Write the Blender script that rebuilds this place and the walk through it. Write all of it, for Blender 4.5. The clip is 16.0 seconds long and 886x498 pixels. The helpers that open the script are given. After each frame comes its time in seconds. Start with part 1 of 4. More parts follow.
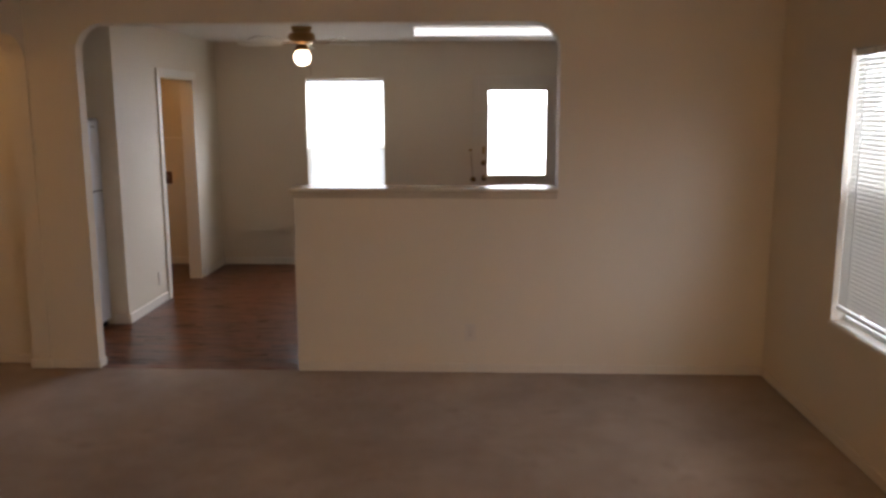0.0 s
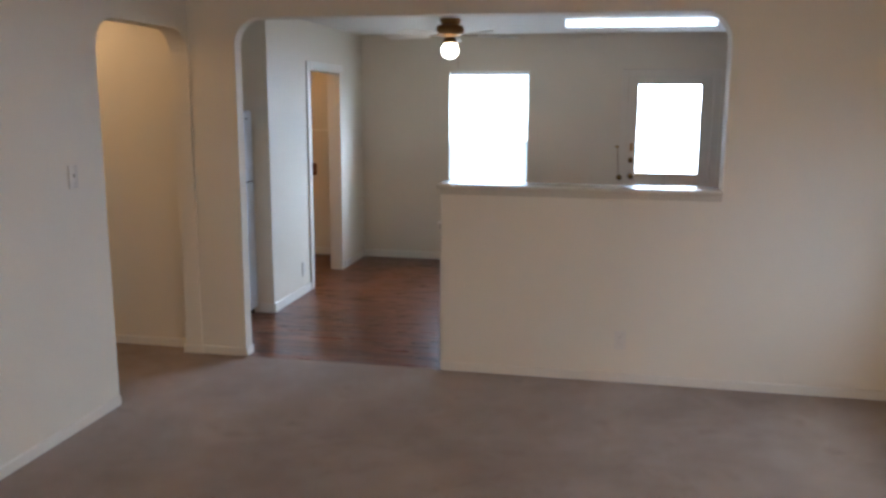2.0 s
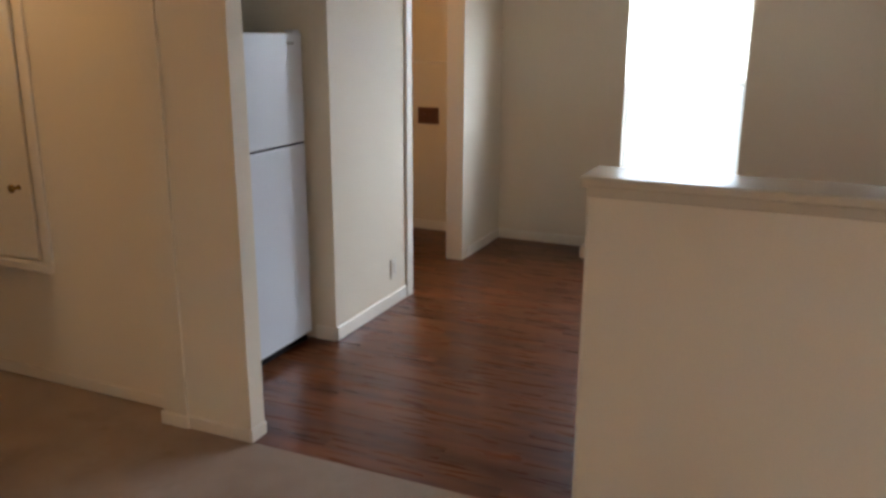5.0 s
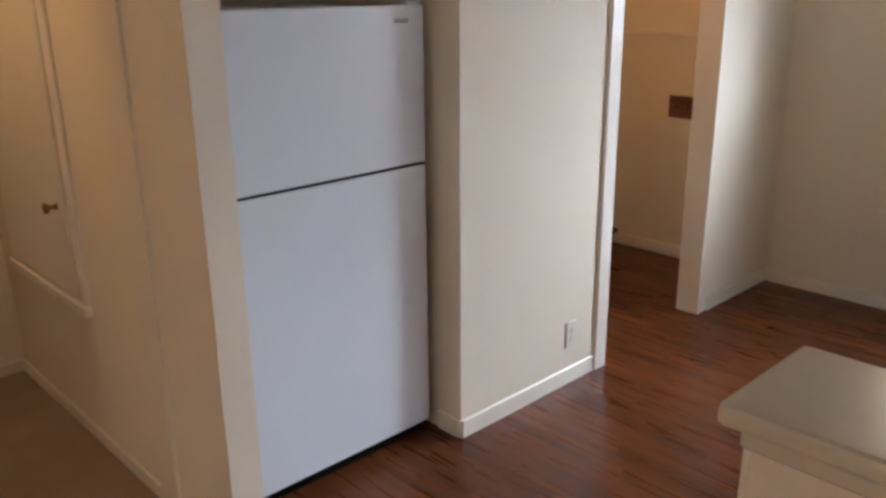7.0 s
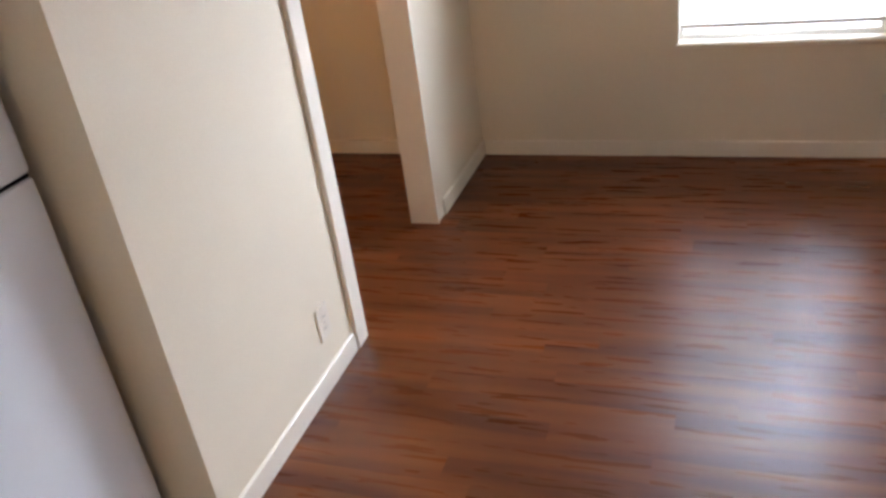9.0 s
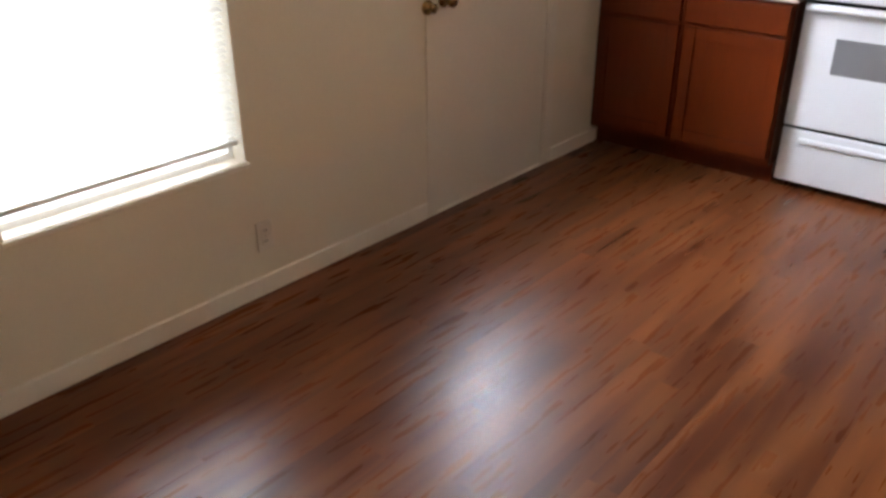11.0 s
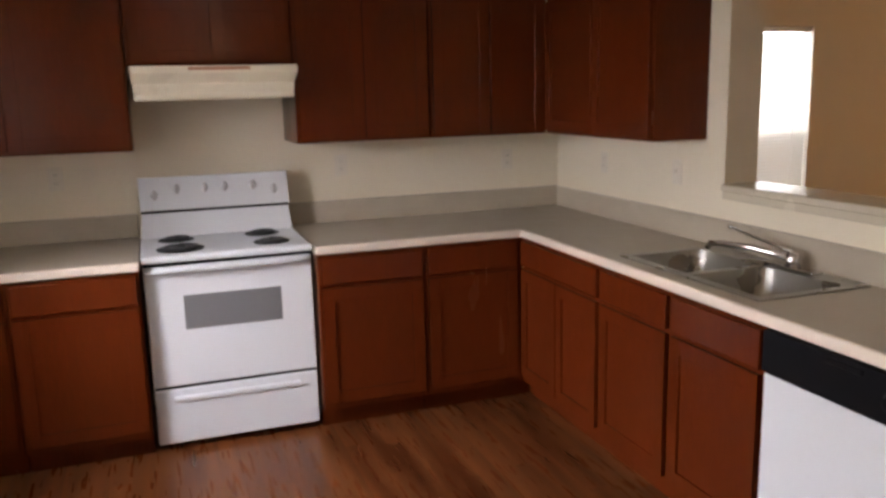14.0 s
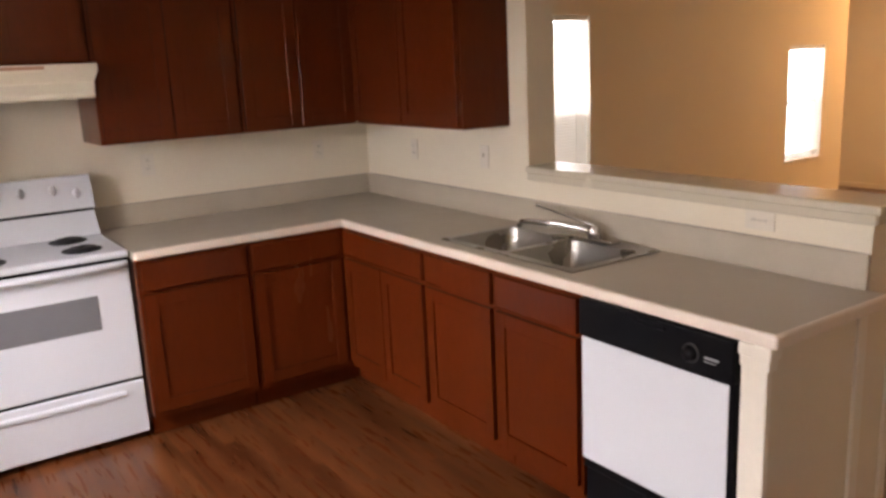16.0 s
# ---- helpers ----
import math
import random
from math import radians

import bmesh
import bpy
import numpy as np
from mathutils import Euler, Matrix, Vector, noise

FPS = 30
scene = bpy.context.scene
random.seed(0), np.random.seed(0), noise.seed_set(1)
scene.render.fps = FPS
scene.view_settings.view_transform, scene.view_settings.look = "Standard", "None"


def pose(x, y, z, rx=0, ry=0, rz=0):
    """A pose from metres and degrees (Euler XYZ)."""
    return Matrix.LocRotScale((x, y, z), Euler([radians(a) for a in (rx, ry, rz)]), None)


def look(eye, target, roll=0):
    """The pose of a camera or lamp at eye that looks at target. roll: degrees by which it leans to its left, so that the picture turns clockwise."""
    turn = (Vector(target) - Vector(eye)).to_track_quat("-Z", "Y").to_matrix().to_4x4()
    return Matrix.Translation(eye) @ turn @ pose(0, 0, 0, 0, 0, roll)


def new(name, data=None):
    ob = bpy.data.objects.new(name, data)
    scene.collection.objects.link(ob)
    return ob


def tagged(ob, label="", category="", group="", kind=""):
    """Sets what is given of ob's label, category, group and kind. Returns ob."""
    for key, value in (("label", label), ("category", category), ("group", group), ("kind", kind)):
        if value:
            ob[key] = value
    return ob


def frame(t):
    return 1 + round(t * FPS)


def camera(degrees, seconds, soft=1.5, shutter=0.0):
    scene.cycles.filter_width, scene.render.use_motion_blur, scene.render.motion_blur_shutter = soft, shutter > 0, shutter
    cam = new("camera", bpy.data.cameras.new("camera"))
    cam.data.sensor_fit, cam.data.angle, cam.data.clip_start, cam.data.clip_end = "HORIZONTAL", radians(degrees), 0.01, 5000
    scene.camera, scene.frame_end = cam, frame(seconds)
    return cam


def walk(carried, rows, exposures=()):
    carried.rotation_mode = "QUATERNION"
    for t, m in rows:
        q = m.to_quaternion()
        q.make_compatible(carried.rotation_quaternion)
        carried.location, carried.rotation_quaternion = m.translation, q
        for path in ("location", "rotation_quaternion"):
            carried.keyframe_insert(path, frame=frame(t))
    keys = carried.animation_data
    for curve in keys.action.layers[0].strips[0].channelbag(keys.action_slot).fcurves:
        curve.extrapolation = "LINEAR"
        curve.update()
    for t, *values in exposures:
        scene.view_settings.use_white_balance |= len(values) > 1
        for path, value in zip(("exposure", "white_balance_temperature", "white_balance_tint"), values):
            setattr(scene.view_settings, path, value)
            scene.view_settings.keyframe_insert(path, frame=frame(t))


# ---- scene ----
cam = camera(57.0, 16.0, soft=3.0)
PATH = [
    (0, (1.121, -5.04, 1.683), (1.045, -3.071, 1.339), -0.1),
    (0.5, (1.144, -5.023, 1.707), (0.982, -3.056, 1.385), 0.3),
    (1, (1.126, -5.035, 1.711), (0.887, -3.076, 1.382), 0.4),
    (1.5, (1.077, -5.054, 1.693), (0.763, -3.108, 1.357), 0.4),
    (2, (0.974, -4.874, 1.69), (0.591, -2.945, 1.33), 0.3),
    (2.5, (0.828, -4.551, 1.652), (0.409, -2.635, 1.26), 0.5),
    (3, (0.762, -4.199, 1.646), (0.278, -2.305, 1.223), 0.4),
    (3.2, (0.708, -4.062, 1.665), (0.21, -2.176, 1.223), 0.7),
    (5.3, (0.502, -2.175, 1.607), (-0.333, -0.438, 1.073), 0.8),
    (5.5, (0.453, -2.037, 1.614), (-0.426, -0.324, 1.074), 1.3),
    (6, (0.487, -1.631, 1.645), (-0.569, -0.028, 1.085), 1.2),
    (6.5, (0.441, -1.242, 1.636), (-0.779, 0.236, 1.065), 1.1),
    (7, (0.363, -0.846, 1.646), (-1.017, 0.465, 1.032), -0.6),
    (7.5, (0.202, -0.629, 1.597), (-1.26, 0.588, 0.98), -3.0),
    (8, (-0.063, -0.495, 1.601), (-1.368, 0.838, 0.881), -4.2),
    (8.5, (-0.3, -0.296, 1.546), (-1.284, 1.228, 0.706), -5.4),
    (9, (-0.414, -0.092, 1.603), (-1.064, 1.535, 0.64), -8.1),
    (9.2, (-0.505, 0.105, 1.656), (-1.001, 1.75, 0.631), -8.7),
    (11.3, (-1.396, 1.42, 1.505), (0.125, 2.424, 0.68), 0.0),
    (11.5, (-1.347, 1.49, 1.496), (0.267, 2.39, 0.73), -0.3),
    (12, (-1.253, 1.748, 1.549), (0.558, 2.333, 0.933), -0.4),
    (12.5, (-1.203, 2.049, 1.613), (0.734, 2.28, 1.172), 0.3),
    (13, (-1.225, 2.287, 1.66), (0.742, 2.189, 1.312), 0.6),
    (13.5, (-1.272, 2.305, 1.644), (0.67, 1.979, 1.295), -0.3),
    (14, (-1.257, 2.502, 1.609), (0.592, 1.841, 1.229), -1.4),
    (14.5, (-1.262, 2.734, 1.651), (0.425, 1.758, 1.203), -2.2),
    (15, (-1.263, 2.673, 1.65), (0.318, 1.551, 1.159), -3.0),
    (15.5, (-1.283, 2.673, 1.67), (0.262, 1.503, 1.176), -3.0),
    (16, (-1.291, 2.665, 1.672), (0.323, 1.569, 1.23), -2.7),
]
EXPOSURE = [
    (0.0, -0.98, 6400, 22), (1.0, -0.72, 6050, 19), (1.5, -0.42, 5250, 12), (2.5, -0.20, 5050, 13), (3.0, -0.14, 5150, 15), (5.4, -0.46, 6000, 15), (6.0, -0.44, 5950, 15), (6.5, -0.30, 5900, 15),
    (7.0, -0.18, 5950, 18), (7.5, -0.12, 6050, 19), (8.0, -0.04, 6050, 20), (8.5, -0.04, 6350, 22), (9.0, 0.16, 6150, 20), (11.4, -0.06, 6700, 18), (12.0, -0.18, 6600, 17), (12.5, -0.26, 6650, 18), (13.0, -0.24, 6700, 19), (13.5, -0.36, 6900, 21),
    (14.5, -0.30, 7350, 27), (16.0, -0.14, 7450, 28),
]
walk(cam, [(t, look(eye, target, roll)) for t, eye, target, roll in PATH], EXPOSURE)

# ---------- lights and world ----------
world = bpy.data.worlds.new("sky")
scene.world = world
world.use_nodes = True
_nt = world.node_tree
_sky = _nt.nodes.new("ShaderNodeTexSky")
_sky.sky_type, _sky.sun_disc, _sky.sun_elevation, _sky.sun_rotation = "NISHITA", False, radians(48), radians(160)
_nt.links.new(_sky.outputs[0], _nt.nodes["Background"].inputs[0])
_nt.nodes["Background"].inputs[1].default_value = 0.12
sun = new("sun", bpy.data.lights.new("sun", "SUN"))
sun.data.energy, sun.data.angle, sun.data.color = 2.0, radians(1.0), (1.0, 0.95, 0.88)
sun.matrix_world = look((0, 0, 20), (-6, 13, 0))


def window_light(name, eye, target, w, h, watts, color=(0.82, 0.92, 1.0)):
    """Daylight of the sky in a window's opening."""
    ob = new(name, bpy.data.lights.new(name, "AREA"))
    ob.data.shape, ob.data.size, ob.data.size_y, ob.data.energy, ob.data.color = "RECTANGLE", w, h, watts, color
    ob.matrix_world = look(eye, target)
    return ob


# ---------- plan ----------
XW, XE, XL, XH = -1.585, 3.16, 2.95, -1.640     # kitchen west, kitchen east, living east, living west
YF, YS, YE, T = 3.583, -6.90, -4.82, 0.17                 # kitchen north, entry south, end of the living wall, divider thickness
HL, HK = 2.44, 2.345                          # ceilings of living room and kitchen
LEDGE = 1.187
HX = 0.0                                    # free end of the half wall

window_light("daylight_kitchen", (-0.233, YF + 0.13, 1.255), (-0.233, 0, 1.255), 0.83, 1.40, 42)
window_light("daylight_door", (1.7, YF + 1.4, 2.35), (1.7, YF, 1.41), 3.2, 1.5, 950)      # the sky outside the back door
window_light("daylight_entry", (3.055, YS - 0.13, 1.23), (3.055, 0, 1.23), 0.52, 0.68, 14)
window_light("daylight_living", (XL + 0.15, -1.22, 1.28), (0, -1.22, 1.28), 0.62, 1.36, 70)
window_light("daylight_living_far", (XL + 0.15, -4.195, 1.19), (0, -4.195, 1.19), 0.52, 1.00, 40)


# ---------- materials ----------
def nodes_of(name):
    m = bpy.data.materials.new(name)
    m.use_nodes = True
    return m, m.node_tree.nodes, m.node_tree.links, m.node_tree.nodes["Principled BSDF"]


def mixed(n, l, fac, a, b):
    x = n.new("ShaderNodeMix")
    x.data_type = "RGBA"
    l.new(fac, x.inputs[0])
    for slot, v in ((6, a), (7, b)):
        if isinstance(v, tuple):
            x.inputs[slot].default_value = (*v, 1)
        else:
            l.new(v, x.inputs[slot])
    return x.outputs[2]


def ramp(n, l, fac, lo, hi):
    r = n.new("ShaderNodeMapRange")
    r.inputs[1].default_value, r.inputs[2].default_value = lo, hi
    l.new(fac, r.inputs[0])
    return r.outputs[0]


def noise_of(n, l, scale, detail=3.0, stretch=None, rough=0.55):
    g = n.new("ShaderNodeNewGeometry")
    src = g.outputs["Position"]
    if stretch:
        v = n.new("ShaderNodeVectorMath")
        v.operation = "MULTIPLY"
        v.inputs[1].default_value = stretch
        l.new(src, v.inputs[0])
        src = v.outputs[0]
    t = n.new("ShaderNodeTexNoise")
    t.inputs["Scale"].default_value, t.inputs["Detail"].default_value, t.inputs["Roughness"].default_value = scale, detail, rough
    l.new(src, t.inputs["Vector"])
    return t.outputs["Fac"]


def surface(name, color, rough=0.5, metal=0.0, var=0.08, scale=3.0, fine=60.0, bump=0.02, dist=0.002, coat=0.0, stretch=None, spec=0.5, drift=0.06):
    """A plain finish with broad tone drift, fine grain and a slight relief."""
    m, n, l, b = nodes_of(name)
    dark = tuple(c * (1 - var) for c in color)
    light = tuple(min(1.0, c * (1 + var)) for c in color)
    broad = ramp(n, l, noise_of(n, l, scale, 4, stretch), 0.3, 0.7)
    c1 = mixed(n, l, broad, dark, light)
    grain = noise_of(n, l, fine, 2, stretch)
    darker = mixed(n, l, ramp(n, l, grain, 0.35, 0.75), tuple(c * 0.96 for c in dark), light)
    mx = n.new("ShaderNodeMix")
    mx.data_type = "RGBA"
    mx.inputs[0].default_value = 0.35
    l.new(c1, mx.inputs[6])
    l.new(darker, mx.inputs[7])
    l.new(mx.outputs[2], b.inputs["Base Color"])
    r = n.new("ShaderNodeMapRange")
    r.inputs[3].default_value, r.inputs[4].default_value = max(0.02, rough - drift), min(1, rough + drift)
    l.new(broad, r.inputs[0])
    l.new(r.outputs[0], b.inputs["Roughness"])
    b.inputs["Metallic"].default_value = metal
    b.inputs["Coat Weight"].default_value = coat
    b.inputs["Specular IOR Level"].default_value = spec
    if bump:
        bp = n.new("ShaderNodeBump")
        bp.inputs["Strength"].default_value, bp.inputs["Distance"].default_value = bump, dist
        l.new(grain, bp.inputs["Height"])
        l.new(bp.outputs[0], b.inputs["Normal"])
    return m


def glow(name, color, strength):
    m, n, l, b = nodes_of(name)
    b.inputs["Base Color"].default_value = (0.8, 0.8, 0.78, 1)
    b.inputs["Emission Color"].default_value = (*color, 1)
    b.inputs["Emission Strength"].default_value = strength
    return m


def carpet_material():
    m, n, l, b = nodes_of("carpet")
    pile = noise_of(n, l, 420, 2)
    tuft = noise_of(n, l, 70, 3)
    worn = ramp(n, l, noise_of(n, l, 1.3, 5, rough=0.65), 0.35, 0.68)
    spots = ramp(n, l, noise_of(n, l, 5.5, 3), 0.60, 0.74)
    c = mixed(n, l, worn, (0.258, 0.181, 0.124), (0.400, 0.300, 0.216))
    c = mixed(n, l, ramp(n, l, tuft, 0.25, 0.8), mixed(n, l, worn, (0.210, 0.143, 0.095), (0.325, 0.239, 0.168)), c)
    s = n.new("ShaderNodeMath")
    s.operation = "MULTIPLY"
    s.inputs[1].default_value = 0.45
    l.new(spots, s.inputs[0])
    c = mixed(n, l, s.outputs[0], c, (0.15, 0.092, 0.06))
    l.new(c, b.inputs["Base Color"])
    b.inputs["Roughness"].default_value = 1.0
    b.inputs["Specular IOR Level"].default_value = 0.1
    b.inputs["Sheen Weight"].default_value = 0.25
    a = n.new("ShaderNodeMath")
    l.new(pile, a.inputs[0])
    l.new(tuft, a.inputs[1])
    bp = n.new("ShaderNodeBump")
    bp.inputs["Strength"].default_value, bp.inputs["Distance"].default_value = 0.6, 0.006
    l.new(a.outputs[0], bp.inputs["Height"])
    l.new(bp.outputs[0], b.inputs["Normal"])
    return m


def laminate_material():
    """Red-brown strip laminate; each plank takes its own tone, strips of varied tone run along x."""
    m, n, l, b = nodes_of("laminate")
    info = n.new("ShaderNodeObjectInfo")
    g = n.new("ShaderNodeNewGeometry")
    shift = n.new("ShaderNodeVectorMath")
    shift.operation = "MULTIPLY_ADD"
    shift.inputs[1].default_value = (0.95, 10.5, 1.0)
    off = n.new("ShaderNodeCombineXYZ")
    k = n.new("ShaderNodeMath")
    k.operation = "MULTIPLY"
    k.inputs[1].default_value = 37.0
    l.new(info.outputs["Random"], k.inputs[0])
    l.new(k.outputs[0], off.inputs[0])
    l.new(g.outputs["Position"], shift.inputs[0])
    l.new(off.outputs[0], shift.inputs[2])

    def nz(scale, detail):
        t = n.new("ShaderNodeTexNoise")
        t.inputs["Scale"].default_value, t.inputs["Detail"].default_value = scale, detail
        l.new(shift.outputs[0], t.inputs["Vector"])
        return t.outputs["Fac"]
    strip = ramp(n, l, nz(1.15, 1.2), 0.36, 0.68)
    grain = nz(4.0, 2)
    c = mixed(n, l, strip, (0.074, 0.0190, 0.0058), (0.168, 0.056, 0.0178))
    c = mixed(n, l, ramp(n, l, grain, 0.45, 0.95), c, mixed(n, l, strip, (0.068, 0.0172, 0.0052), (0.146, 0.047, 0.0148)))
    tone = mixed(n, l, info.outputs["Random"], (0.80, 0.77, 0.75), (1.04, 1.0, 0.98))
    mul = n.new("ShaderNodeMix")
    mul.data_type, mul.blend_type = "RGBA", "MULTIPLY"
    mul.inputs[0].default_value = 1.0
    l.new(c, mul.inputs[6])
    l.new(tone, mul.inputs[7])
    l.new(mul.outputs[2], b.inputs["Base Color"])
    r = n.new("ShaderNodeMapRange")
    r.inputs[3].default_value, r.inputs[4].default_value = 0.25, 0.31
    l.new(grain, r.inputs[0])
    l.new(r.outputs[0], b.inputs["Roughness"])
    b.inputs["Specular IOR Level"].default_value = 0.28
    bp = n.new("ShaderNodeBump")
    bp.inputs["Strength"].default_value, bp.inputs["Distance"].default_value = 0.004, 0.0003
    l.new(strip, bp.inputs["Height"])
    l.new(bp.outputs[0], b.inputs["Normal"])
    return m


def glass_material():
    m, n, l, b = nodes_of("window_glass")
    b.inputs["Base Color"].default_value = (0.97, 0.99, 0.98, 1)
    b.inputs["Roughness"].default_value = 0.02
    b.inputs["Transmission Weight"].default_value = 1.0
    b.inputs["IOR"].default_value = 1.45
    return m


def slat_material(name, through_share):
    """Thin plastic that lets part of the daylight through."""
    m, n, l, b = nodes_of(name)
    b.inputs["Base Color"].default_value = (0.82, 0.80, 0.74, 1)
    b.inputs["Roughness"].default_value = 0.45
    tr = n.new("ShaderNodeBsdfTranslucent")
    tr.inputs[0].default_value = (0.92, 0.91, 0.87, 1)
    mx = n.new("ShaderNodeMixShader")
    mx.inputs[0].default_value = through_share
    l.new(b.outputs[0], mx.inputs[1])
    l.new(tr.outputs[0], mx.inputs[2])
    l.new(mx.outputs[0], n["Material Output"].inputs[0])
    return m


def screen_material(name, open_share):
    """Fine woven insect mesh: part of it open, the rest grey wire."""
    m, n, l, b = nodes_of(name)
    b.inputs["Base Color"].default_value = (0.30, 0.29, 0.27, 1)
    b.inputs["Roughness"].default_value = 0.8
    tr = n.new("ShaderNodeBsdfTransparent")
    mx = n.new("ShaderNodeMixShader")
    weave = noise_of(n, l, 900, 2)
    r = n.new("ShaderNodeMapRange")
    r.inputs[3].default_value, r.inputs[4].default_value = open_share - 0.06, open_share + 0.06
    l.new(weave, r.inputs[0])
    l.new(r.outputs[0], mx.inputs[0])
    l.new(b.outputs[0], mx.inputs[1])
    l.new(tr.outputs[0], mx.inputs[2])
    l.new(mx.outputs[0], n["Material Output"].inputs[0])
    return m


WALL = surface("wall_paint", (0.71, 0.636, 0.502), 0.62, var=0.035, scale=1.2, fine=140, bump=0.12, dist=0.0025, spec=0.35)
CEIL = surface("ceiling_paint", (0.74, 0.70, 0.62), 0.85, var=0.03, fine=90, bump=0.35, dist=0.004)
TRIM = surface("trim_paint", (0.755, 0.70, 0.595), 0.35, var=0.03, fine=50, bump=0.03)
WHITE = surface("appliance_enamel", (0.65, 0.67, 0.70), 0.32, var=0.008, scale=2, fine=200, bump=0.03, dist=0.0006, drift=0.01, spec=0.32)
LEDGEPAINT = surface("ledge_gloss_paint", (0.56, 0.50, 0.385), 0.22, var=0.03, fine=60, bump=0.03)
DOORPAINT = surface("door_paint", (0.70, 0.635, 0.525), 0.42, var=0.03, fine=60, bump=0.03)
PVC = surface("window_vinyl", (0.83, 0.83, 0.80), 0.3, var=0.02, bump=0.0)
PLATE = surface("outlet_plastic", (0.66, 0.60, 0.50), 0.3, var=0.02, bump=0.0)
WOOD = surface("cherry_cabinet", (0.088, 0.0145, 0.0031), 0.22, var=0.15, scale=1.2, fine=26, bump=0.008, dist=0.0005, stretch=(3.0, 3.0, 0.5), spec=0.22)
WOOD_IN = surface("cabinet_shadow_gap", (0.09, 0.028, 0.012), 0.6, var=0.1)
COUNTER = surface("laminate_counter", (0.42, 0.362, 0.282), 0.36, var=0.06, scale=9, fine=260, bump=0.02)
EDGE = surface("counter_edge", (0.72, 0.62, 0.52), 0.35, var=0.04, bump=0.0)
STEEL = surface("brushed_steel", (0.35, 0.335, 0.31), 0.30, metal=1.0, var=0.05, scale=6, fine=120, bump=0.0)
CHROME = surface("chrome", (0.75, 0.75, 0.76), 0.10, metal=1.0, var=0.02, bump=0.0)
FANBRASS = surface("antique_brass", (0.30, 0.17, 0.07), 0.35, metal=1.0, var=0.12, bump=0.0)
BRASS = surface("brass", (0.38, 0.25, 0.10), 0.28, metal=1.0, var=0.1, bump=0.0)
BLACK = surface("black_plastic", (0.006, 0.006, 0.007), 0.38, var=0.1, bump=0.02, spec=0.06)
COIL = surface("burner_coil", (0.02, 0.02, 0.021), 0.55, var=0.2, bump=0.05)
OVENGLASS = surface("oven_glass", (0.17, 0.17, 0.175), 0.18, var=0.06, fine=400, bump=0.0)
GROUND = surface("bare_ground", (0.22, 0.19, 0.15), 0.9, var=0.25, fine=20, bump=0.4)
CREAM = surface("hood_enamel", (0.72, 0.66, 0.53), 0.3, var=0.03, bump=0.02)
KNOB = surface("knob_grip", (0.42, 0.42, 0.43), 0.4, bump=0.0)
GREY = surface("grey_marking", (0.32, 0.32, 0.32), 0.5, bump=0.0)
REDTAG = surface("hood_badge", (0.42, 0.22, 0.14), 0.5, bump=0.0)
DARKBOX = surface("supply_box", (0.16, 0.065, 0.035), 0.55, var=0.2, bump=0.0)
CARPET, LAMINATE, GLASS = carpet_material(), laminate_material(), glass_material()
SCREEN, SCREEN_FINE = screen_material("dusty_insect_mesh", 0.46), screen_material("insect_mesh", 0.55)
SLAT_THIN, SLAT_THICK = slat_material("thin_blind_slat", 0.85), slat_material("blind_slat", 0.17)
TUBE = glow("fluorescent_glow", (0.97, 1.0, 0.93), 3.0)
# emission for the added sheets behind the back door glass
BACKDROP_GLOW = glow("backdrop_glow", (0.90, 0.96, 1.0), 8.0)
BULB = glow("bulb_glow", (1.0, 0.80, 0.52), 20.0)
DOME_HALL = glow("hall_dome_glow", (1.0, 0.60, 0.25), 33.0)
DOME_LAUNDRY = glow("laundry_dome_glow", (1.0, 0.52, 0.17), 66.0)
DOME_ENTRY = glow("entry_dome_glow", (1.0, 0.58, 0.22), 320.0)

# ---------- building helpers ----------
ROOT = {}


def box(bm, x0, x1, y0, y1, z0, z1, bevel=0.0, seg=2):
    v = [bm.verts.new((x, y, z)) for x in (x0, x1) for y in (y0, y1) for z in (z0, z1)]
    fs = [bm.faces.new([v[i] for i in q]) for q in ((0, 1, 3, 2), (4, 6, 7, 5), (0, 4, 5, 1), (2, 3, 7, 6), (0, 2, 6, 4), (1, 5, 7, 3))]
    if bevel > 0:
        es = list({e for f in fs for e in f.edges})
        bmesh.ops.bevel(bm, geom=es, offset=bevel, segments=seg, affect="EDGES", profile=0.5)
    return bm


def boxes(rows, bevel=0.0, seg=2):
    bm = bmesh.new()
    for r in rows:
        box(bm, min(r[0:2]), max(r[0:2]), min(r[2:4]), max(r[2:4]), r[4], r[5], bevel, seg)
    return bm


def slab(outline, axis, lo, hi):
    """An outline of (a, b) pairs drawn across an axis and extruded from lo to hi."""
    bm = bmesh.new()

    def at(p, d):
        return {"x": (d, p[0], p[1]), "y": (p[0], d, p[1]), "z": (p[0], p[1], d)}[axis]
    a = [bm.verts.new(at(p, lo)) for p in outline]
    b = [bm.verts.new(at(p, hi)) for p in outline]
    bm.faces.new(a)
    bm.faces.new(list(reversed(b)))
    k = len(outline)
    for i in range(k):
        bm.faces.new((a[i], b[i], b[(i + 1) % k], a[(i + 1) % k]))
    bmesh.ops.recalc_face_normals(bm, faces=bm.faces)
    return bm


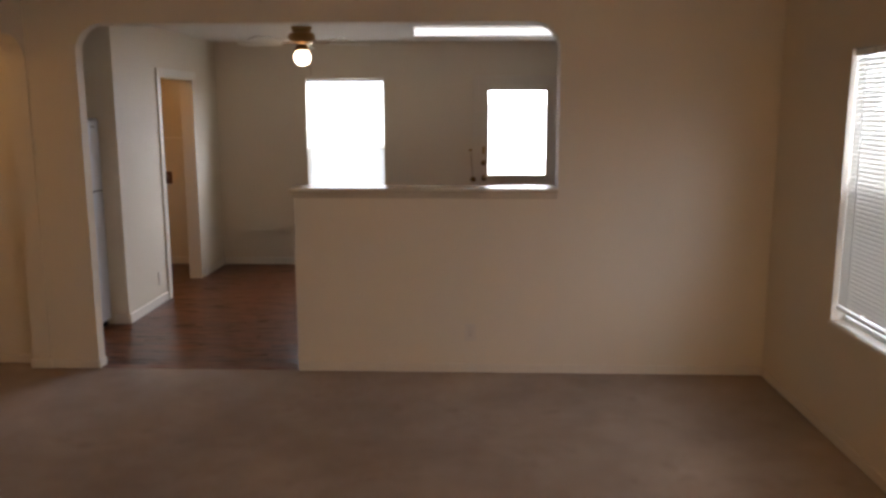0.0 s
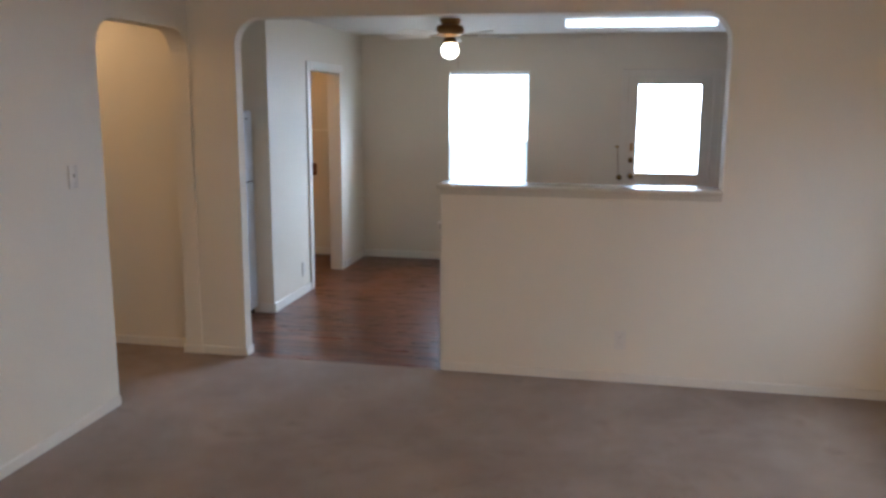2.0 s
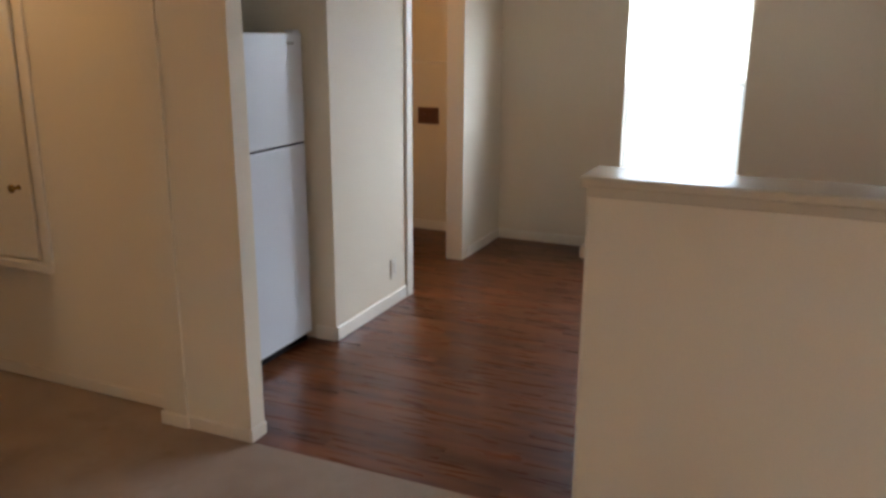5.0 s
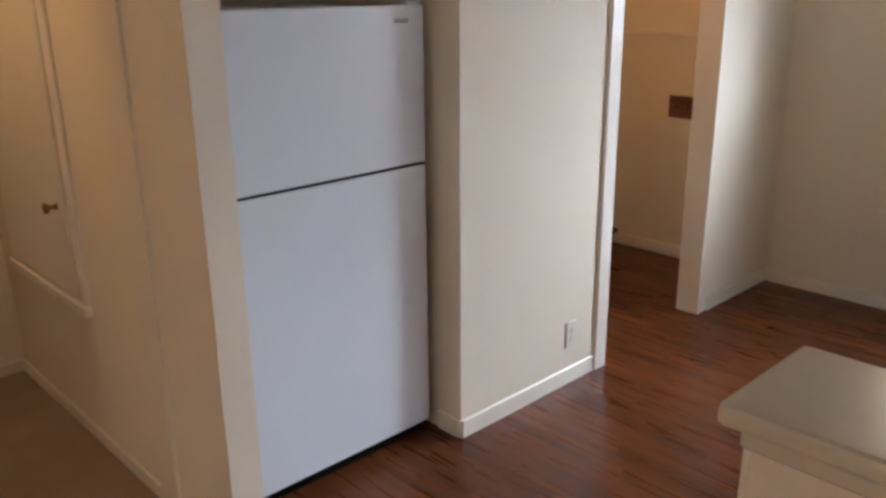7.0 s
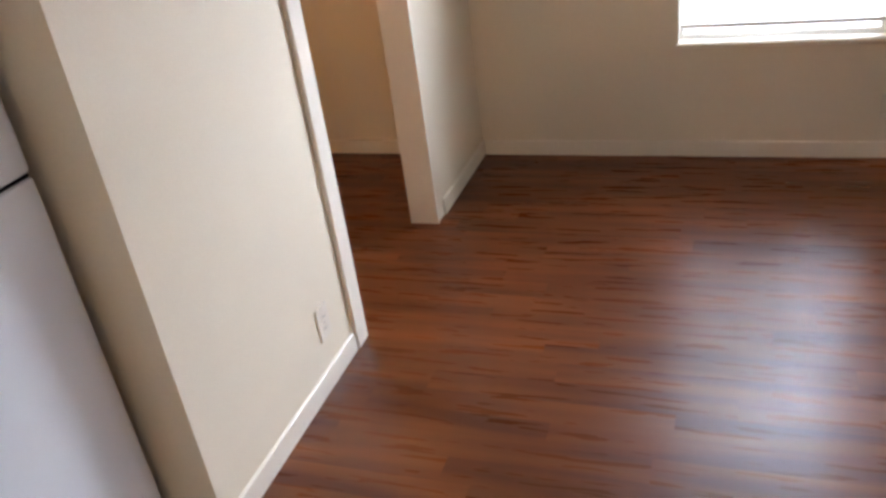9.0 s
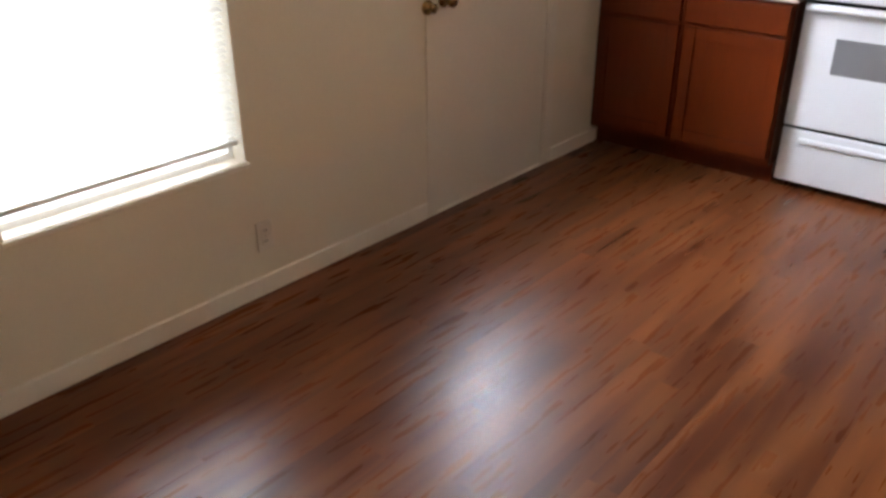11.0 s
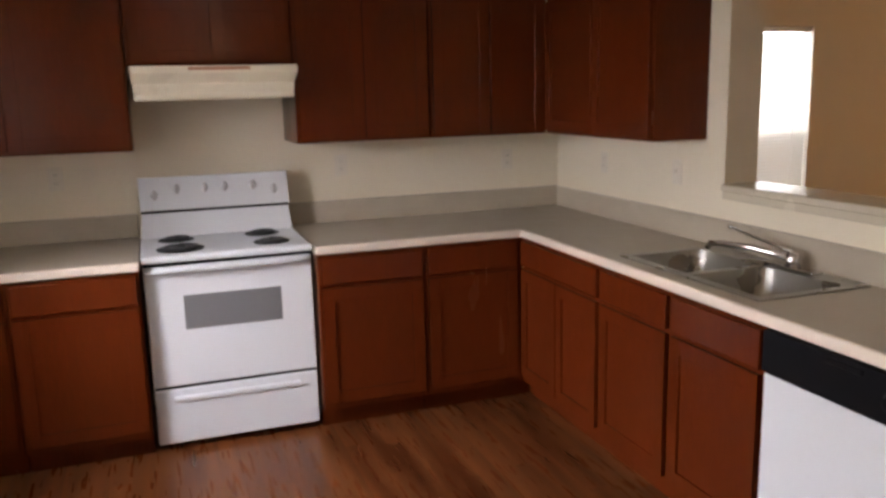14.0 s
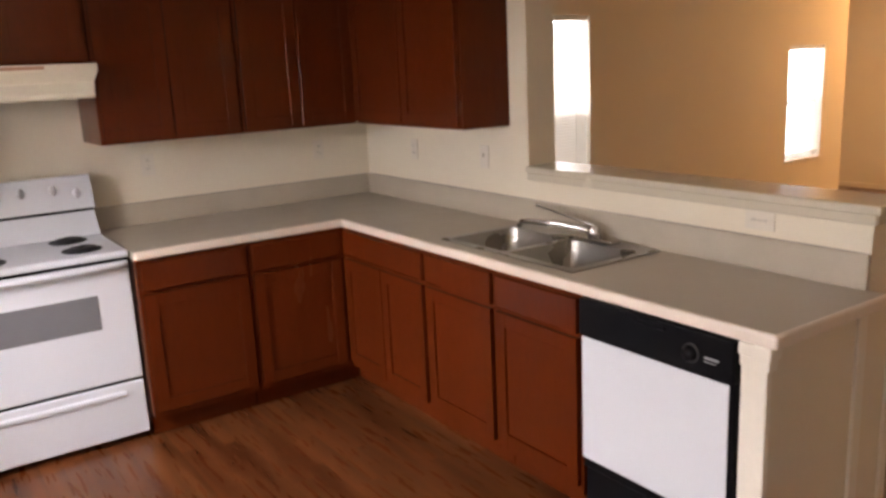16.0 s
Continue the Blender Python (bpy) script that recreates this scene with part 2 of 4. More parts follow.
def lattice(us, vs, solid, at, lo, hi):
    """One sheet over a grid of cells, with the cells left out that solid(i, j) denies, thick from lo to hi."""
    bm = bmesh.new()
    seen = {}

    def v(i, j, d):
        if (i, j, d) not in seen:
            seen[i, j, d] = bm.verts.new(at(us[i], vs[j], d))
        return seen[i, j, d]

    def full(i, j):
        return 0 <= i < len(us) - 1 and 0 <= j < len(vs) - 1 and solid(i, j)
    for i in range(len(us) - 1):
        for j in range(len(vs) - 1):
            if not full(i, j):
                continue
            for d in (lo, hi):
                bm.faces.new((v(i, j, d), v(i + 1, j, d), v(i + 1, j + 1, d), v(i, j + 1, d)))
            for q, dj in ((0, -1), (1, 1)):
                if not full(i, j + dj):
                    bm.faces.new((v(i, j + q, lo), v(i + 1, j + q, lo), v(i + 1, j + q, hi), v(i, j + q, hi)))
            for k, di in ((0, -1), (1, 1)):
                if not full(i + di, j):
                    bm.faces.new((v(i + k, j, lo), v(i + k, j + 1, lo), v(i + k, j + 1, hi), v(i + k, j, hi)))
    bmesh.ops.recalc_face_normals(bm, faces=bm.faces)
    return bm


def turned(profile, at, axis="z", steps=24, bm=None):
    """A profile of (radius, height) turned round an axis through at."""
    bm = bm or bmesh.new()
    rings = []
    for r, h in profile:
        ring = []
        for i in range(steps):
            c, s = math.cos(2 * math.pi * i / steps) * max(r, 1e-4), math.sin(2 * math.pi * i / steps) * max(r, 1e-4)
            p = {"z": (c, s, h), "x": (h, c, s), "y": (c, h, s)}[axis]
            ring.append(bm.verts.new((at[0] + p[0], at[1] + p[1], at[2] + p[2])))
        rings.append(ring)
    for a, b in zip(rings, rings[1:]):
        for i in range(steps):
            bm.faces.new((a[i], a[(i + 1) % steps], b[(i + 1) % steps], b[i]))
    bm.faces.new(rings[0])
    bm.faces.new(list(reversed(rings[-1])))
    bmesh.ops.recalc_face_normals(bm, faces=bm.faces)
    return bm


def tube(points, radius, steps=10, bm=None):
    """A round bar along points."""
    bm = bm or bmesh.new()
    pts = [Vector(p) for p in points]
    rings = []
    for i, p in enumerate(pts):
        d = (pts[min(i + 1, len(pts) - 1)] - pts[max(i - 1, 0)]).normalized()
        u = d.cross(Vector((0, 0, 1)) if abs(d.z) < 0.9 else Vector((1, 0, 0))).normalized()
        w = d.cross(u)
        rings.append([bm.verts.new(p + radius * (math.cos(2 * math.pi * k / steps) * u + math.sin(2 * math.pi * k / steps) * w)) for k in range(steps)])
    for a, b in zip(rings, rings[1:]):
        for i in range(steps):
            bm.faces.new((a[i], a[(i + 1) % steps], b[(i + 1) % steps], b[i]))
    bm.faces.new(rings[0])
    bm.faces.new(list(reversed(rings[-1])))
    bmesh.ops.recalc_face_normals(bm, faces=bm.faces)
    return bm


def mesh_of(name, bm, material, origin=(0, 0, 0), smooth=False):
    bmesh.ops.translate(bm, verts=bm.verts, vec=-Vector(origin))
    me = bpy.data.meshes.new(name)
    bm.to_mesh(me)
    bm.free()
    me.materials.append(material)
    if smooth:
        for p in me.polygons:
            p.use_smooth = True
    return me


def thing(name, at, label, category, group=""):
    ob = new(name)
    ob.location = at
    ROOT[ob.name] = Vector(at)
    ob.empty_display_size = 0.05
    return tagged(ob, label, category, group)


def part(name, bm, material, parent, label="", smooth=False):
    base = parent
    while base.parent:
        base = base.parent
    origin = ROOT[base.name]
    ob = new(name, mesh_of(name, bm, material, origin, smooth))
    ob.parent = parent
    return tagged(ob, label)


def structure(name, bm, material, label, category, at=(0, 0, 0)):
    ob = new(name, mesh_of(name, bm, material, at))
    ob.location = at
    ROOT[ob.name] = Vector(at)
    return tagged(ob, label, category, kind="structure")


def arc(cx, cy, r, a0, a1, k=7):
    return [(cx + r * math.cos(radians(a0 + (a1 - a0) * i / k)), cy + r * math.sin(radians(a0 + (a1 - a0) * i / k))) for i in range(k + 1)]


# ---------- shell ----------
R, TOP = 0.17, 2.185
XS = -0.95
pillar = [(XH, 0), (-1.325, 0)] + arc(-1.325 + R, TOP - R, R, 180, 90) + [(XS, TOP), (XS, HL), (XH, HL)]
structure("wall_pillar", slab(pillar, "y", 0.0, 0.09), WALL, "narrow cream painted wall pier between hall and kitchen", "wall")
divider = [(XS, TOP)] + arc(1.635 - R, TOP - R, R, 90, 0) \
    + [(1.635, LEDGE - 0.03), (HX, LEDGE - 0.03), (HX, 0.0), (XE + 0.15, 0.0), (XE + 0.15, HL), (XS, HL)]
structure("wall_divider", slab(divider, "y", 0.0, T), WALL, "cream painted half-height divider wall with wide rounded opening", "wall")
structure("wall_niche_front", boxes([(XH, XS, 0.09, T, TOP, HL)]), WALL, "cream painted header over the kitchen entry", "wall")
RH = 0.17
west = [(YS, 0), (-0.97, 0)] + arc(-0.97 + RH, 2.11 - RH, RH, 180, 90) + arc(-0.01 - RH, 2.11 - RH, RH, 90, 0) + [(-0.01, 0), (T, 0), (T, HL), (YS, HL)]
wall_west = structure("wall_west", slab(west, "x", XH - 0.12, XH), WALL, "cream painted living room wall with arched hall opening", "wall")
structure("wall_hall_north", boxes([(-3.40, XH - 0.12, 0.10, T, 0, HL)]), WALL, "cream painted hall wall in warm lamp light", "wall")
structure("wall_hall_south", boxes([(-3.40, XH - 0.12, -1.15, -1.04, 0, HL)]), WALL, "plain cream painted hall wall", "wall")
structure("wall_hall_end", boxes([(-3.52, -3.40, -1.15, T, 0, HL)]), WALL, "plain cream painted wall closing the hall", "wall")
XN = 5.20
WE = (2.75, 3.36, 0.84, 1.62)
structure("wall_south", lattice((XH - 0.12, WE[0], WE[1], XN + 0.15), (0.0, WE[2], WE[3], HL), lambda i, j: not (i == 1 and j == 1),
                                lambda x, z, d: (x, d, z), YS - 0.15, YS), WALL, "cream painted entry wall with a small window", "wall")
structure("wall_entry_north", boxes([(XL + 0.18, XN + 0.15, YE, YE + 0.12, 0, HL)]), WALL, "plain cream painted entry wall", "wall")
structure("wall_entry_east", boxes([(XN, XN + 0.15, YS, YE, 0, HL)]), WALL, "plain cream painted wall closing the entry", "wall")
W1, W2 = (-1.54, -0.90, 0.60, 1.96), (-4.47, -3.92, 0.69, 1.69)
structure("wall_east_living", lattice((YE, W2[0], W2[1], W1[0], W1[1], 0.0), (0.0, W1[2], W2[2], W2[3], W1[3], HL),
                                      lambda i, j: not (i == 1 and j == 2 or i == 3 and j in (1, 2, 3)), lambda y, z, d: (d, y, z), XL, XL + 0.18),
          WALL, "cream painted living room wall with two windows", "wall")
KW, KD = (-0.65, 0.183, 0.53, 1.98), (1.16, 1.99, 0.0, 1.945)
structure("wall_north", lattice((-2.87, KW[0], KW[1], KD[0], KD[1], XE + 0.15), (0.0, KW[2], KD[3], KW[3], HK),
                                lambda i, j: not (i == 1 and j in (1, 2) or i == 3 and j < 2), lambda x, z, d: (x, d, z), YF, YF + 0.15),
          WALL, "cream painted kitchen wall with window and back door", "wall")
structure("wall_east_kitchen", boxes([(XE, XE + 0.15, T, YF, 0, HK)]), WALL, "cream painted kitchen wall behind the cabinets", "wall")
structure("wall_west_kitchen", lattice((1.09, 1.985, 2.84, YF), (0.0, 1.95, HK), lambda i, j: not (i == 1 and j == 0),
                                       lambda y, z, d: (d, y, z), XW - 0.12, XW),
          WALL, "cream painted kitchen wall with laundry doorway", "wall")
structure("wall_niche_side", boxes([(-2.55, XW - 0.12, 1.09, 1.20, 0, HK)]), WALL, "cream painted side wall of the refrigerator niche", "wall")
structure("wall_niche_back", boxes([(-2.65, -2.55, T, 1.20, 0, HK)]), WALL, "cream painted back wall of the refrigerator niche", "wall")
structure("wall_laundry_west", boxes([(-2.87, -2.75, 1.20, YF, 0, HK)]), WALL, "plain cream painted laundry closet wall", "wall")
structure("ceiling_living", boxes([(-3.52, XL + 0.18, YS - 0.15, T, HL, HL + 0.1)]), CEIL, "off-white painted living room ceiling", "ceiling")
structure("ceiling_kitchen", boxes([(-2.87, XE + 0.15, T, YF + 0.15, HK, HK + 0.1)]), CEIL, "off-white textured kitchen ceiling", "ceiling")
structure("floor_carpet", boxes([(-3.52, XL + 0.18, -6.02, 0.0, -0.06, 0.0), (-3.52, XH, 0.0, 0.11, -0.06, 0.0)]), CARPET, "worn brown cut-pile carpet with faint stains", "floor")
floor_kitchen = structure("floor_kitchen", boxes([(-2.87, XE, 0.0, YF, -0.06, -0.013)]), WOOD_IN, "red-brown wood laminate plank floor", "floor")
structure("ceiling_entry", boxes([(XL + 0.18, XN + 0.15, YS - 0.15, YE + 0.12, HL, HL + 0.1)]), CEIL, "off-white painted entry ceiling", "ceiling")
structure("floor_entry", boxes([(XH - 0.12, XN + 0.15, YS - 0.15, -6.02, -0.06, 0.002), (XL + 0.18, XN + 0.15, -6.02, YE + 0.12, -0.06, 0.002)]), LAMINATE, "dark red-brown laminate floor of the entry", "floor")
# two added emissive sheets, so the door glass looks out on white daylight
structure("backdrop", boxes([(0.3, 12.0, YF + 2.2, YF + 2.22, -0.08, 2.3), (0.3, 6.0, YF + 0.6, YF + 0.62, -0.08, 1.05)]), BACKDROP_GLOW, "added glowing white sheets standing in for bright outdoors behind the back door", "backdrop")
structure("ground", boxes([(-60, 60, -60, 60, -0.30, -0.08)]), GROUND, "bare ground outside the house", "ground")


def base_boards():
    """Low painted boards with an eased top, one run a piece."""
    D = 0.012

    def run(name, x0, x1, y0, y1):
        H = 0.078 if y1 > 0.5 else 0.058
        structure(name, boxes([(x0, x1, y0, y1, 0.0, H)], bevel=0.004, seg=1), TRIM if y1 > 0.5 else DOORPAINT, "low cream painted baseboard", "baseboard")
    run("baseboard", HX, XL, -D, 0.0)
    run("baseboard", XL - D, XL, YE, -D)
    run("baseboard", XH, XN, YS, YS + D)
    run("baseboard", XH, XH + D, YS, -0.97)
    run("baseboard", XH, -1.325, -D, 0.0)
    run("baseboard", -1.325, -1.325 + D, -D, 0.09)
    run("baseboard", XH - 0.12 - D, XH + D, -0.023, -0.0105)
    run("baseboard", -3.40, XH - 0.12 - D, 0.10 - D, 0.10)
    run("baseboard", -3.40, -3.40 + D, -0.075, 0.10 - D)
    run("baseboard", XW, XW + D, 1.09, 1.91)
    run("baseboard", XW, XW + D, 2.91, YF)
    run("baseboard", XW + D, 1.10, YF - D, YF)
    run("baseboard", 2.05, 2.50, YF - D, YF)
    run("baseboard", -2.75, XW - 0.12, YF - D, YF)
    run("baseboard", -2.75, -2.75 + D, 1.20, YF - D)
    run("baseboard", XW - 0.12, XW, 1.09 - D, 1.09)


base_boards()

# half-wall ledge and its little moulding
ledge = thing("ledge_cap", (0.8, T / 2, LEDGE - 0.03), "cream painted wooden ledge cap on the half wall", "ledge")
part("board", boxes([(HX - 0.030, 1.635, -0.040, T + 0.022, LEDGE - 0.03, LEDGE)], bevel=0.008), LEDGEPAINT, ledge)
part("moulding", boxes([(HX - 0.012, 1.635, -0.012, 0.0, LEDGE - 0.065, LEDGE - 0.03), (HX - 0.012, 1.635, T, T + 0.012, LEDGE - 0.065, LEDGE - 0.03),
                        (HX - 0.012, HX, 0.0, T, LEDGE - 0.065, LEDGE - 0.03)], bevel=0.004, seg=1), LEDGEPAINT, ledge)


# doorway casing of the laundry closet
def closet_casing():
    c = thing("door_casing", (XW, 2.4, 0), "cream painted flat casing round the laundry doorway", "door frame")
    part("jamb", boxes([(XW - 0.125, XW + 0.012, 1.985, 2.000, 0, 1.95)], bevel=0.002, seg=1), TRIM, c)
    part("jamb", boxes([(XW - 0.125, XW + 0.004, 2.825, 2.840, 0, 1.95)], bevel=0.002, seg=1), TRIM, c)
    part("head", boxes([(XW - 0.125, XW + 0.012, 2.000, 2.825, 1.935, 1.95)], bevel=0.002, seg=1), TRIM, c)
    part("casing", boxes([(XW, XW + 0.016, 1.915, 1.985, 0, 2.01)], bevel=0.004, seg=1), TRIM, c)
    part("casing", boxes([(XW, XW + 0.016, 1.985, 2.90, 1.95, 2.01)], bevel=0.004, seg=1), TRIM, c)


closet_casing()


# ---------- windows ----------
def window(name, axis, a0, a1, z0, z1, face, out, label, blind_gap, tilt, slat_mat, mesh=None):
    """A sash window in a wall. axis: the way it runs; face: the room side of the wall; out: +1 where outdoors lies up the other axis."""
    def B(rows, bevel=0.0):
        q = []
        for (u0, u1, d0, d1, s0, s1) in rows:
            e0, e1 = face + out * d0, face + out * d1
            q.append((u0, u1, e0, e1, s0, s1) if axis == "x" else (e0, e1, u0, u1, s0, s1))
        return boxes(q, bevel, 1)
    mid = (a0 + a1) / 2
    at = (mid, face, z0) if axis == "x" else (face, mid, z0)
    w = thing(name, at, label, "window")
    w["kind"] = "structure"
    f = 0.024
    zm = (z0 + z1) / 2
    def at_frame(u, z, d):
        return (u, face + out * d, z) if axis == "x" else (face + out * d, u, z)
    part("window_frame", lattice((a0, a0 + f, a1 - f, a1), (z0, z0 + f, z1 - f, z1), lambda i, j: not (i == 1 and j == 1), at_frame, 0.07, 0.13), PVC, w)
    part("sash_rail", B([(a0 + f, a1 - f, 0.075, 0.115, zm - 0.02, zm + 0.02)], 0.003), PVC, w)
    for s0, s1, d in ((z0 + f, zm - 0.02, 0.09), (zm + 0.02, z1 - f, 0.10)):
        p = part("pane", B([(a0 + f, a1 - f, d, d + 0.004, s0, s1)]), GLASS, w)
        p.visible_shadow = False
    part("window_sill", B([(a0 - 0.008, a1 + 0.008, -0.012, 0.0, z0 - 0.020, z0), (a0, a1, 0.0, 0.07, z0 - 0.012, z0 + 0.002)], 0.004), TRIM, w)
    part("reveal", B([(a0, a0 + 0.006, 0.0, 0.07, z0, z1), (a1 - 0.006, a1, 0.0, 0.07, z0, z1), (a0, a1, 0.0, 0.07, z1 - 0.006, z1)]), TRIM, w)
    if mesh:
        part("insect_screen", B([(a0 + f, a1 - f, 0.118, 0.120, z0 + f, zm + 0.01)]), mesh, w, "grey insect mesh over the lower sash")
    # mini blind
    bl = thing("window_blind", (at[0], at[1], z0) if axis == "x" else (at[0], at[1], z0), "white horizontal mini blind hanging in the window", "blind")
    b0, b1 = a0 + 0.012, a1 - 0.012
    part("headrail", B([(b0, b1, 0.015, 0.050, z1 - 0.040, z1 - 0.008)], 0.003), PVC, bl)
    part("bottom_rail", B([(b0, b1, 0.020, 0.045, z0 + blind_gap, z0 + blind_gap + 0.018)], 0.003), PVC, bl)
    lo, hi = z0 + blind_gap + 0.03, z1 - 0.05
    k = int((hi - lo) / 0.0215)
    me = None
    for i in range(k):
        z = lo + (hi - lo) * (i + 0.5) / k
        if me is None:
            bm = bmesh.new()
            w2, c, s = 0.0125, math.cos(radians(tilt)), math.sin(radians(tilt))
            rows = []
            for t in (-1.0, -0.4, 0.4, 1.0):
                crown = 0.0018 * (1 - t * t)
                dd, zz = t * w2 * c - crown * s, t * w2 * s + crown * c
                rows.append((dd, zz))
            vs = []
            for u in (b0 - mid, b1 - mid):
                for th in (0.0, 0.0008):
                    for dd, zz in rows:
                        e = out * dd
                        vs.append(bm.verts.new((u, e, zz + th) if axis == "x" else (e, u, zz + th)))
            for j in range(3):
                bm.faces.new((vs[j], vs[j + 1], vs[8 + j + 1], vs[8 + j]))
                bm.faces.new((vs[4 + j], vs[12 + j], vs[12 + j + 1], vs[4 + j + 1]))
            bmesh.ops.recalc_face_normals(bm, faces=bm.faces)
            me = mesh_of("slat", bm, slat_mat)
        s_ob = new("slat", me)
        s_ob.parent = bl
        e = face + out * 0.0325
        s_ob.location = Vector((mid, e, z) if axis == "x" else (e, mid, z)) - Vector(bl.location)
    for u in (a0 + 0.12, a1 - 0.12):
        part("cord", B([(u - 0.001, u + 0.001, 0.019, 0.021, z0 + blind_gap, z1 - 0.04)]), PVC, bl)
    return w


window("window_kitchen", "x", KW[0], KW[1], KW[2], KW[3], YF, 1, "white sash window with bright daylight behind a blind", 0.06, 30, SLAT_THIN, SCREEN_FINE)
window("window_living", "y", W1[0], W1[1], W1[2], W1[3], XL, 1, "white sash window with a half-open mini blind", 0.06, 52, SLAT_THICK, SCREEN)
window("window_front", "y", W2[0], W2[1], W2[2], W2[3], XL, 1, "white window blown out with daylight", 0.04, 12, SLAT_THIN, SCREEN_FINE)


def entry_window():
    w = thing("window_entry", (WE[0], YS, WE[2]), "small white entry window blown out with daylight", "window")
    w["kind"] = "structure"
    part("window_frame", lattice((WE[0], WE[0] + 0.04, WE[1] - 0.04, WE[1]), (WE[2], WE[2] + 0.04, WE[3] - 0.04, WE[3]),
                                 lambda i, j: not (i == 1 and j == 1), lambda x, z, d: (x, d, z), YS - 0.12, YS - 0.05), PVC, w)
    p = part("pane", boxes([(WE[0] + 0.04, WE[1] - 0.04, YS - 0.09, YS - 0.085, WE[2] + 0.04, WE[3] - 0.04)]), GLASS, w)
    p.visible_shadow = False


entry_window()


# ---------- back door ----------
def back_door():
    d = thing("door_back", (1.59, YF, 0), "cream back door, closed, with a large half-height glass", "door")
    d["kind"] = "structure"
    g0, g1, h0, h1 = 1.265, 1.865, 0.975, 1.845
    y0, y1 = YF + 0.006, YF + 0.050
    leaf = part("door_leaf", lattice((1.175, g0, g1, 1.975), (0.012, h0, h1, 1.925), lambda i, j: not (i == 1 and j == 1), lambda x, z, dd: (x, dd, z), y0, y1), DOORPAINT, d)
    part("glass_frame", lattice((g0 - 0.03, g0, g1, g1 + 0.03), (h0 - 0.03, h0, h1, h1 + 0.03), lambda i, j: not (i == 1 and j == 1),
                                lambda x, z, dd: (x, dd, z), y0 - 0.012, y0 - 0.0005), DOORPAINT, leaf)
    p = part("pane", boxes([(g0, g1, y0 + 0.018, y0 + 0.022, h0, h1)]), GLASS, leaf)
    p.visible_shadow = False
    part("jamb", lattice((1.16, 1.172, 1.978, 1.99), (0.0, 1.928, 1.945), lambda i, j: i != 1 or j == 1, lambda x, z, dd: (x, dd, z), YF + 0.0005, YF + 0.15), DOORPAINT, d)
    part("casing", boxes([(1.10, 1.166, YF - 0.009, YF, 0, 1.995)], 0.004, 1), DOORPAINT, d)
    part("casing", boxes([(1.984, 2.05, YF - 0.009, YF, 0, 1.995)], 0.004, 1), DOORPAINT, d)
    part("casing", boxes([(1.166, 1.984, YF - 0.009, YF, 1.938, 1.995)], 0.004, 1), DOORPAINT, d)
    part("door_stop", lattice((1.172, 1.196, 1.954, 1.978), (0.0, 1.905, 1.928), lambda i, j: i != 1 or j == 1, lambda x, z, dd: (x, dd, z), y1 + 0.001, y1 + 0.012), DOORPAINT, d)
    part("door_sill", boxes([(1.172, 1.978, YF - 0.004, YF + 0.15, -0.02, 0.0115)], 0.003, 1), TRIM, d)
    part("door_knob", turned([(0.031, 0.0), (0.031, -0.006), (0.011, -0.012), (0.011, -0.030), (0.024, -0.040), (0.028, -0.054), (0.022, -0.066), (0.004, -0.070)], (1.222, y0, 0.94), "y"), BRASS, leaf, "brass door knob", True)
    part("deadbolt", turned([(0.028, 0.0), (0.028, -0.008), (0.018, -0.016), (0.006, -0.018)], (1.217, y0, 1.10), "y"), BRASS, leaf, "brass deadbolt", True)
    part("viewer_plate", boxes([(1.202, 1.232, y0 - 0.006, y0, 1.19, 1.27)], 0.003, 1), BRASS, leaf)
    h = thing("door_holder", (1.108, YF - 0.009, 0.92), "small round brass holder with a hanging chain on the casing", "door chain")
    part("rosette", turned([(0.030, 0.0), (0.030, -0.010), (0.018, -0.020), (0.012, -0.034), (0.020, -0.040), (0.004, -0.046)], (1.108, YF - 0.009, 0.925), "y"), BRASS, h, "dull brass rosette", True)
    part("chain", tube([(1.082, YF - 0.022, 1.235), (1.090, YF - 0.023, 1.10), (1.102, YF - 0.023, 0.955)], 0.0035), BRASS, h)
    part("bracket", boxes([(1.060, 1.097, YF - 0.026, YF - 0.009, 1.222, 1.245)], 0.003, 1), BRASS, h)


back_door()


# ---------- cabinets ----------
def facing(side, front):
    """Maps (along, out of the front, height) to world boxes. side 'east' fronts look to -x, 'south' fronts look to +y."""
    def B(rows, bevel=0.0, seg=1):
        q = []
        for u0, u1, d0, d1, z0, z1 in rows:
            if side == "east":
                q.append((front - d0, front - d1, u0, u1, z0, z1))
            else:
                q.append((u0, u1, front + d0, front + d1, z0, z1))
        return boxes(q, bevel, seg)
    return B


def panel_door(B, parent, u0, u1, z0, z1):
    st = 0.058
    d = part("door", B([(u0 + st - 0.004, u1 - st + 0.004, 0.001, 0.011, z0 + st - 0.004, z1 - st + 0.004)], 0.002), WOOD, parent)
    for a, b in ((u0, u0 + st), (u1 - st, u1)):
        part("stile", B([(a, b, 0.0, 0.019, z0, z1)], 0.001), WOOD, d)
    for a, b in ((z0, z0 + st), (z1 - st, z1)):
        part("rail", B([(u0 + st, u1 - st, 0.0, 0.0185, a, b)], 0.001), WOOD, d)


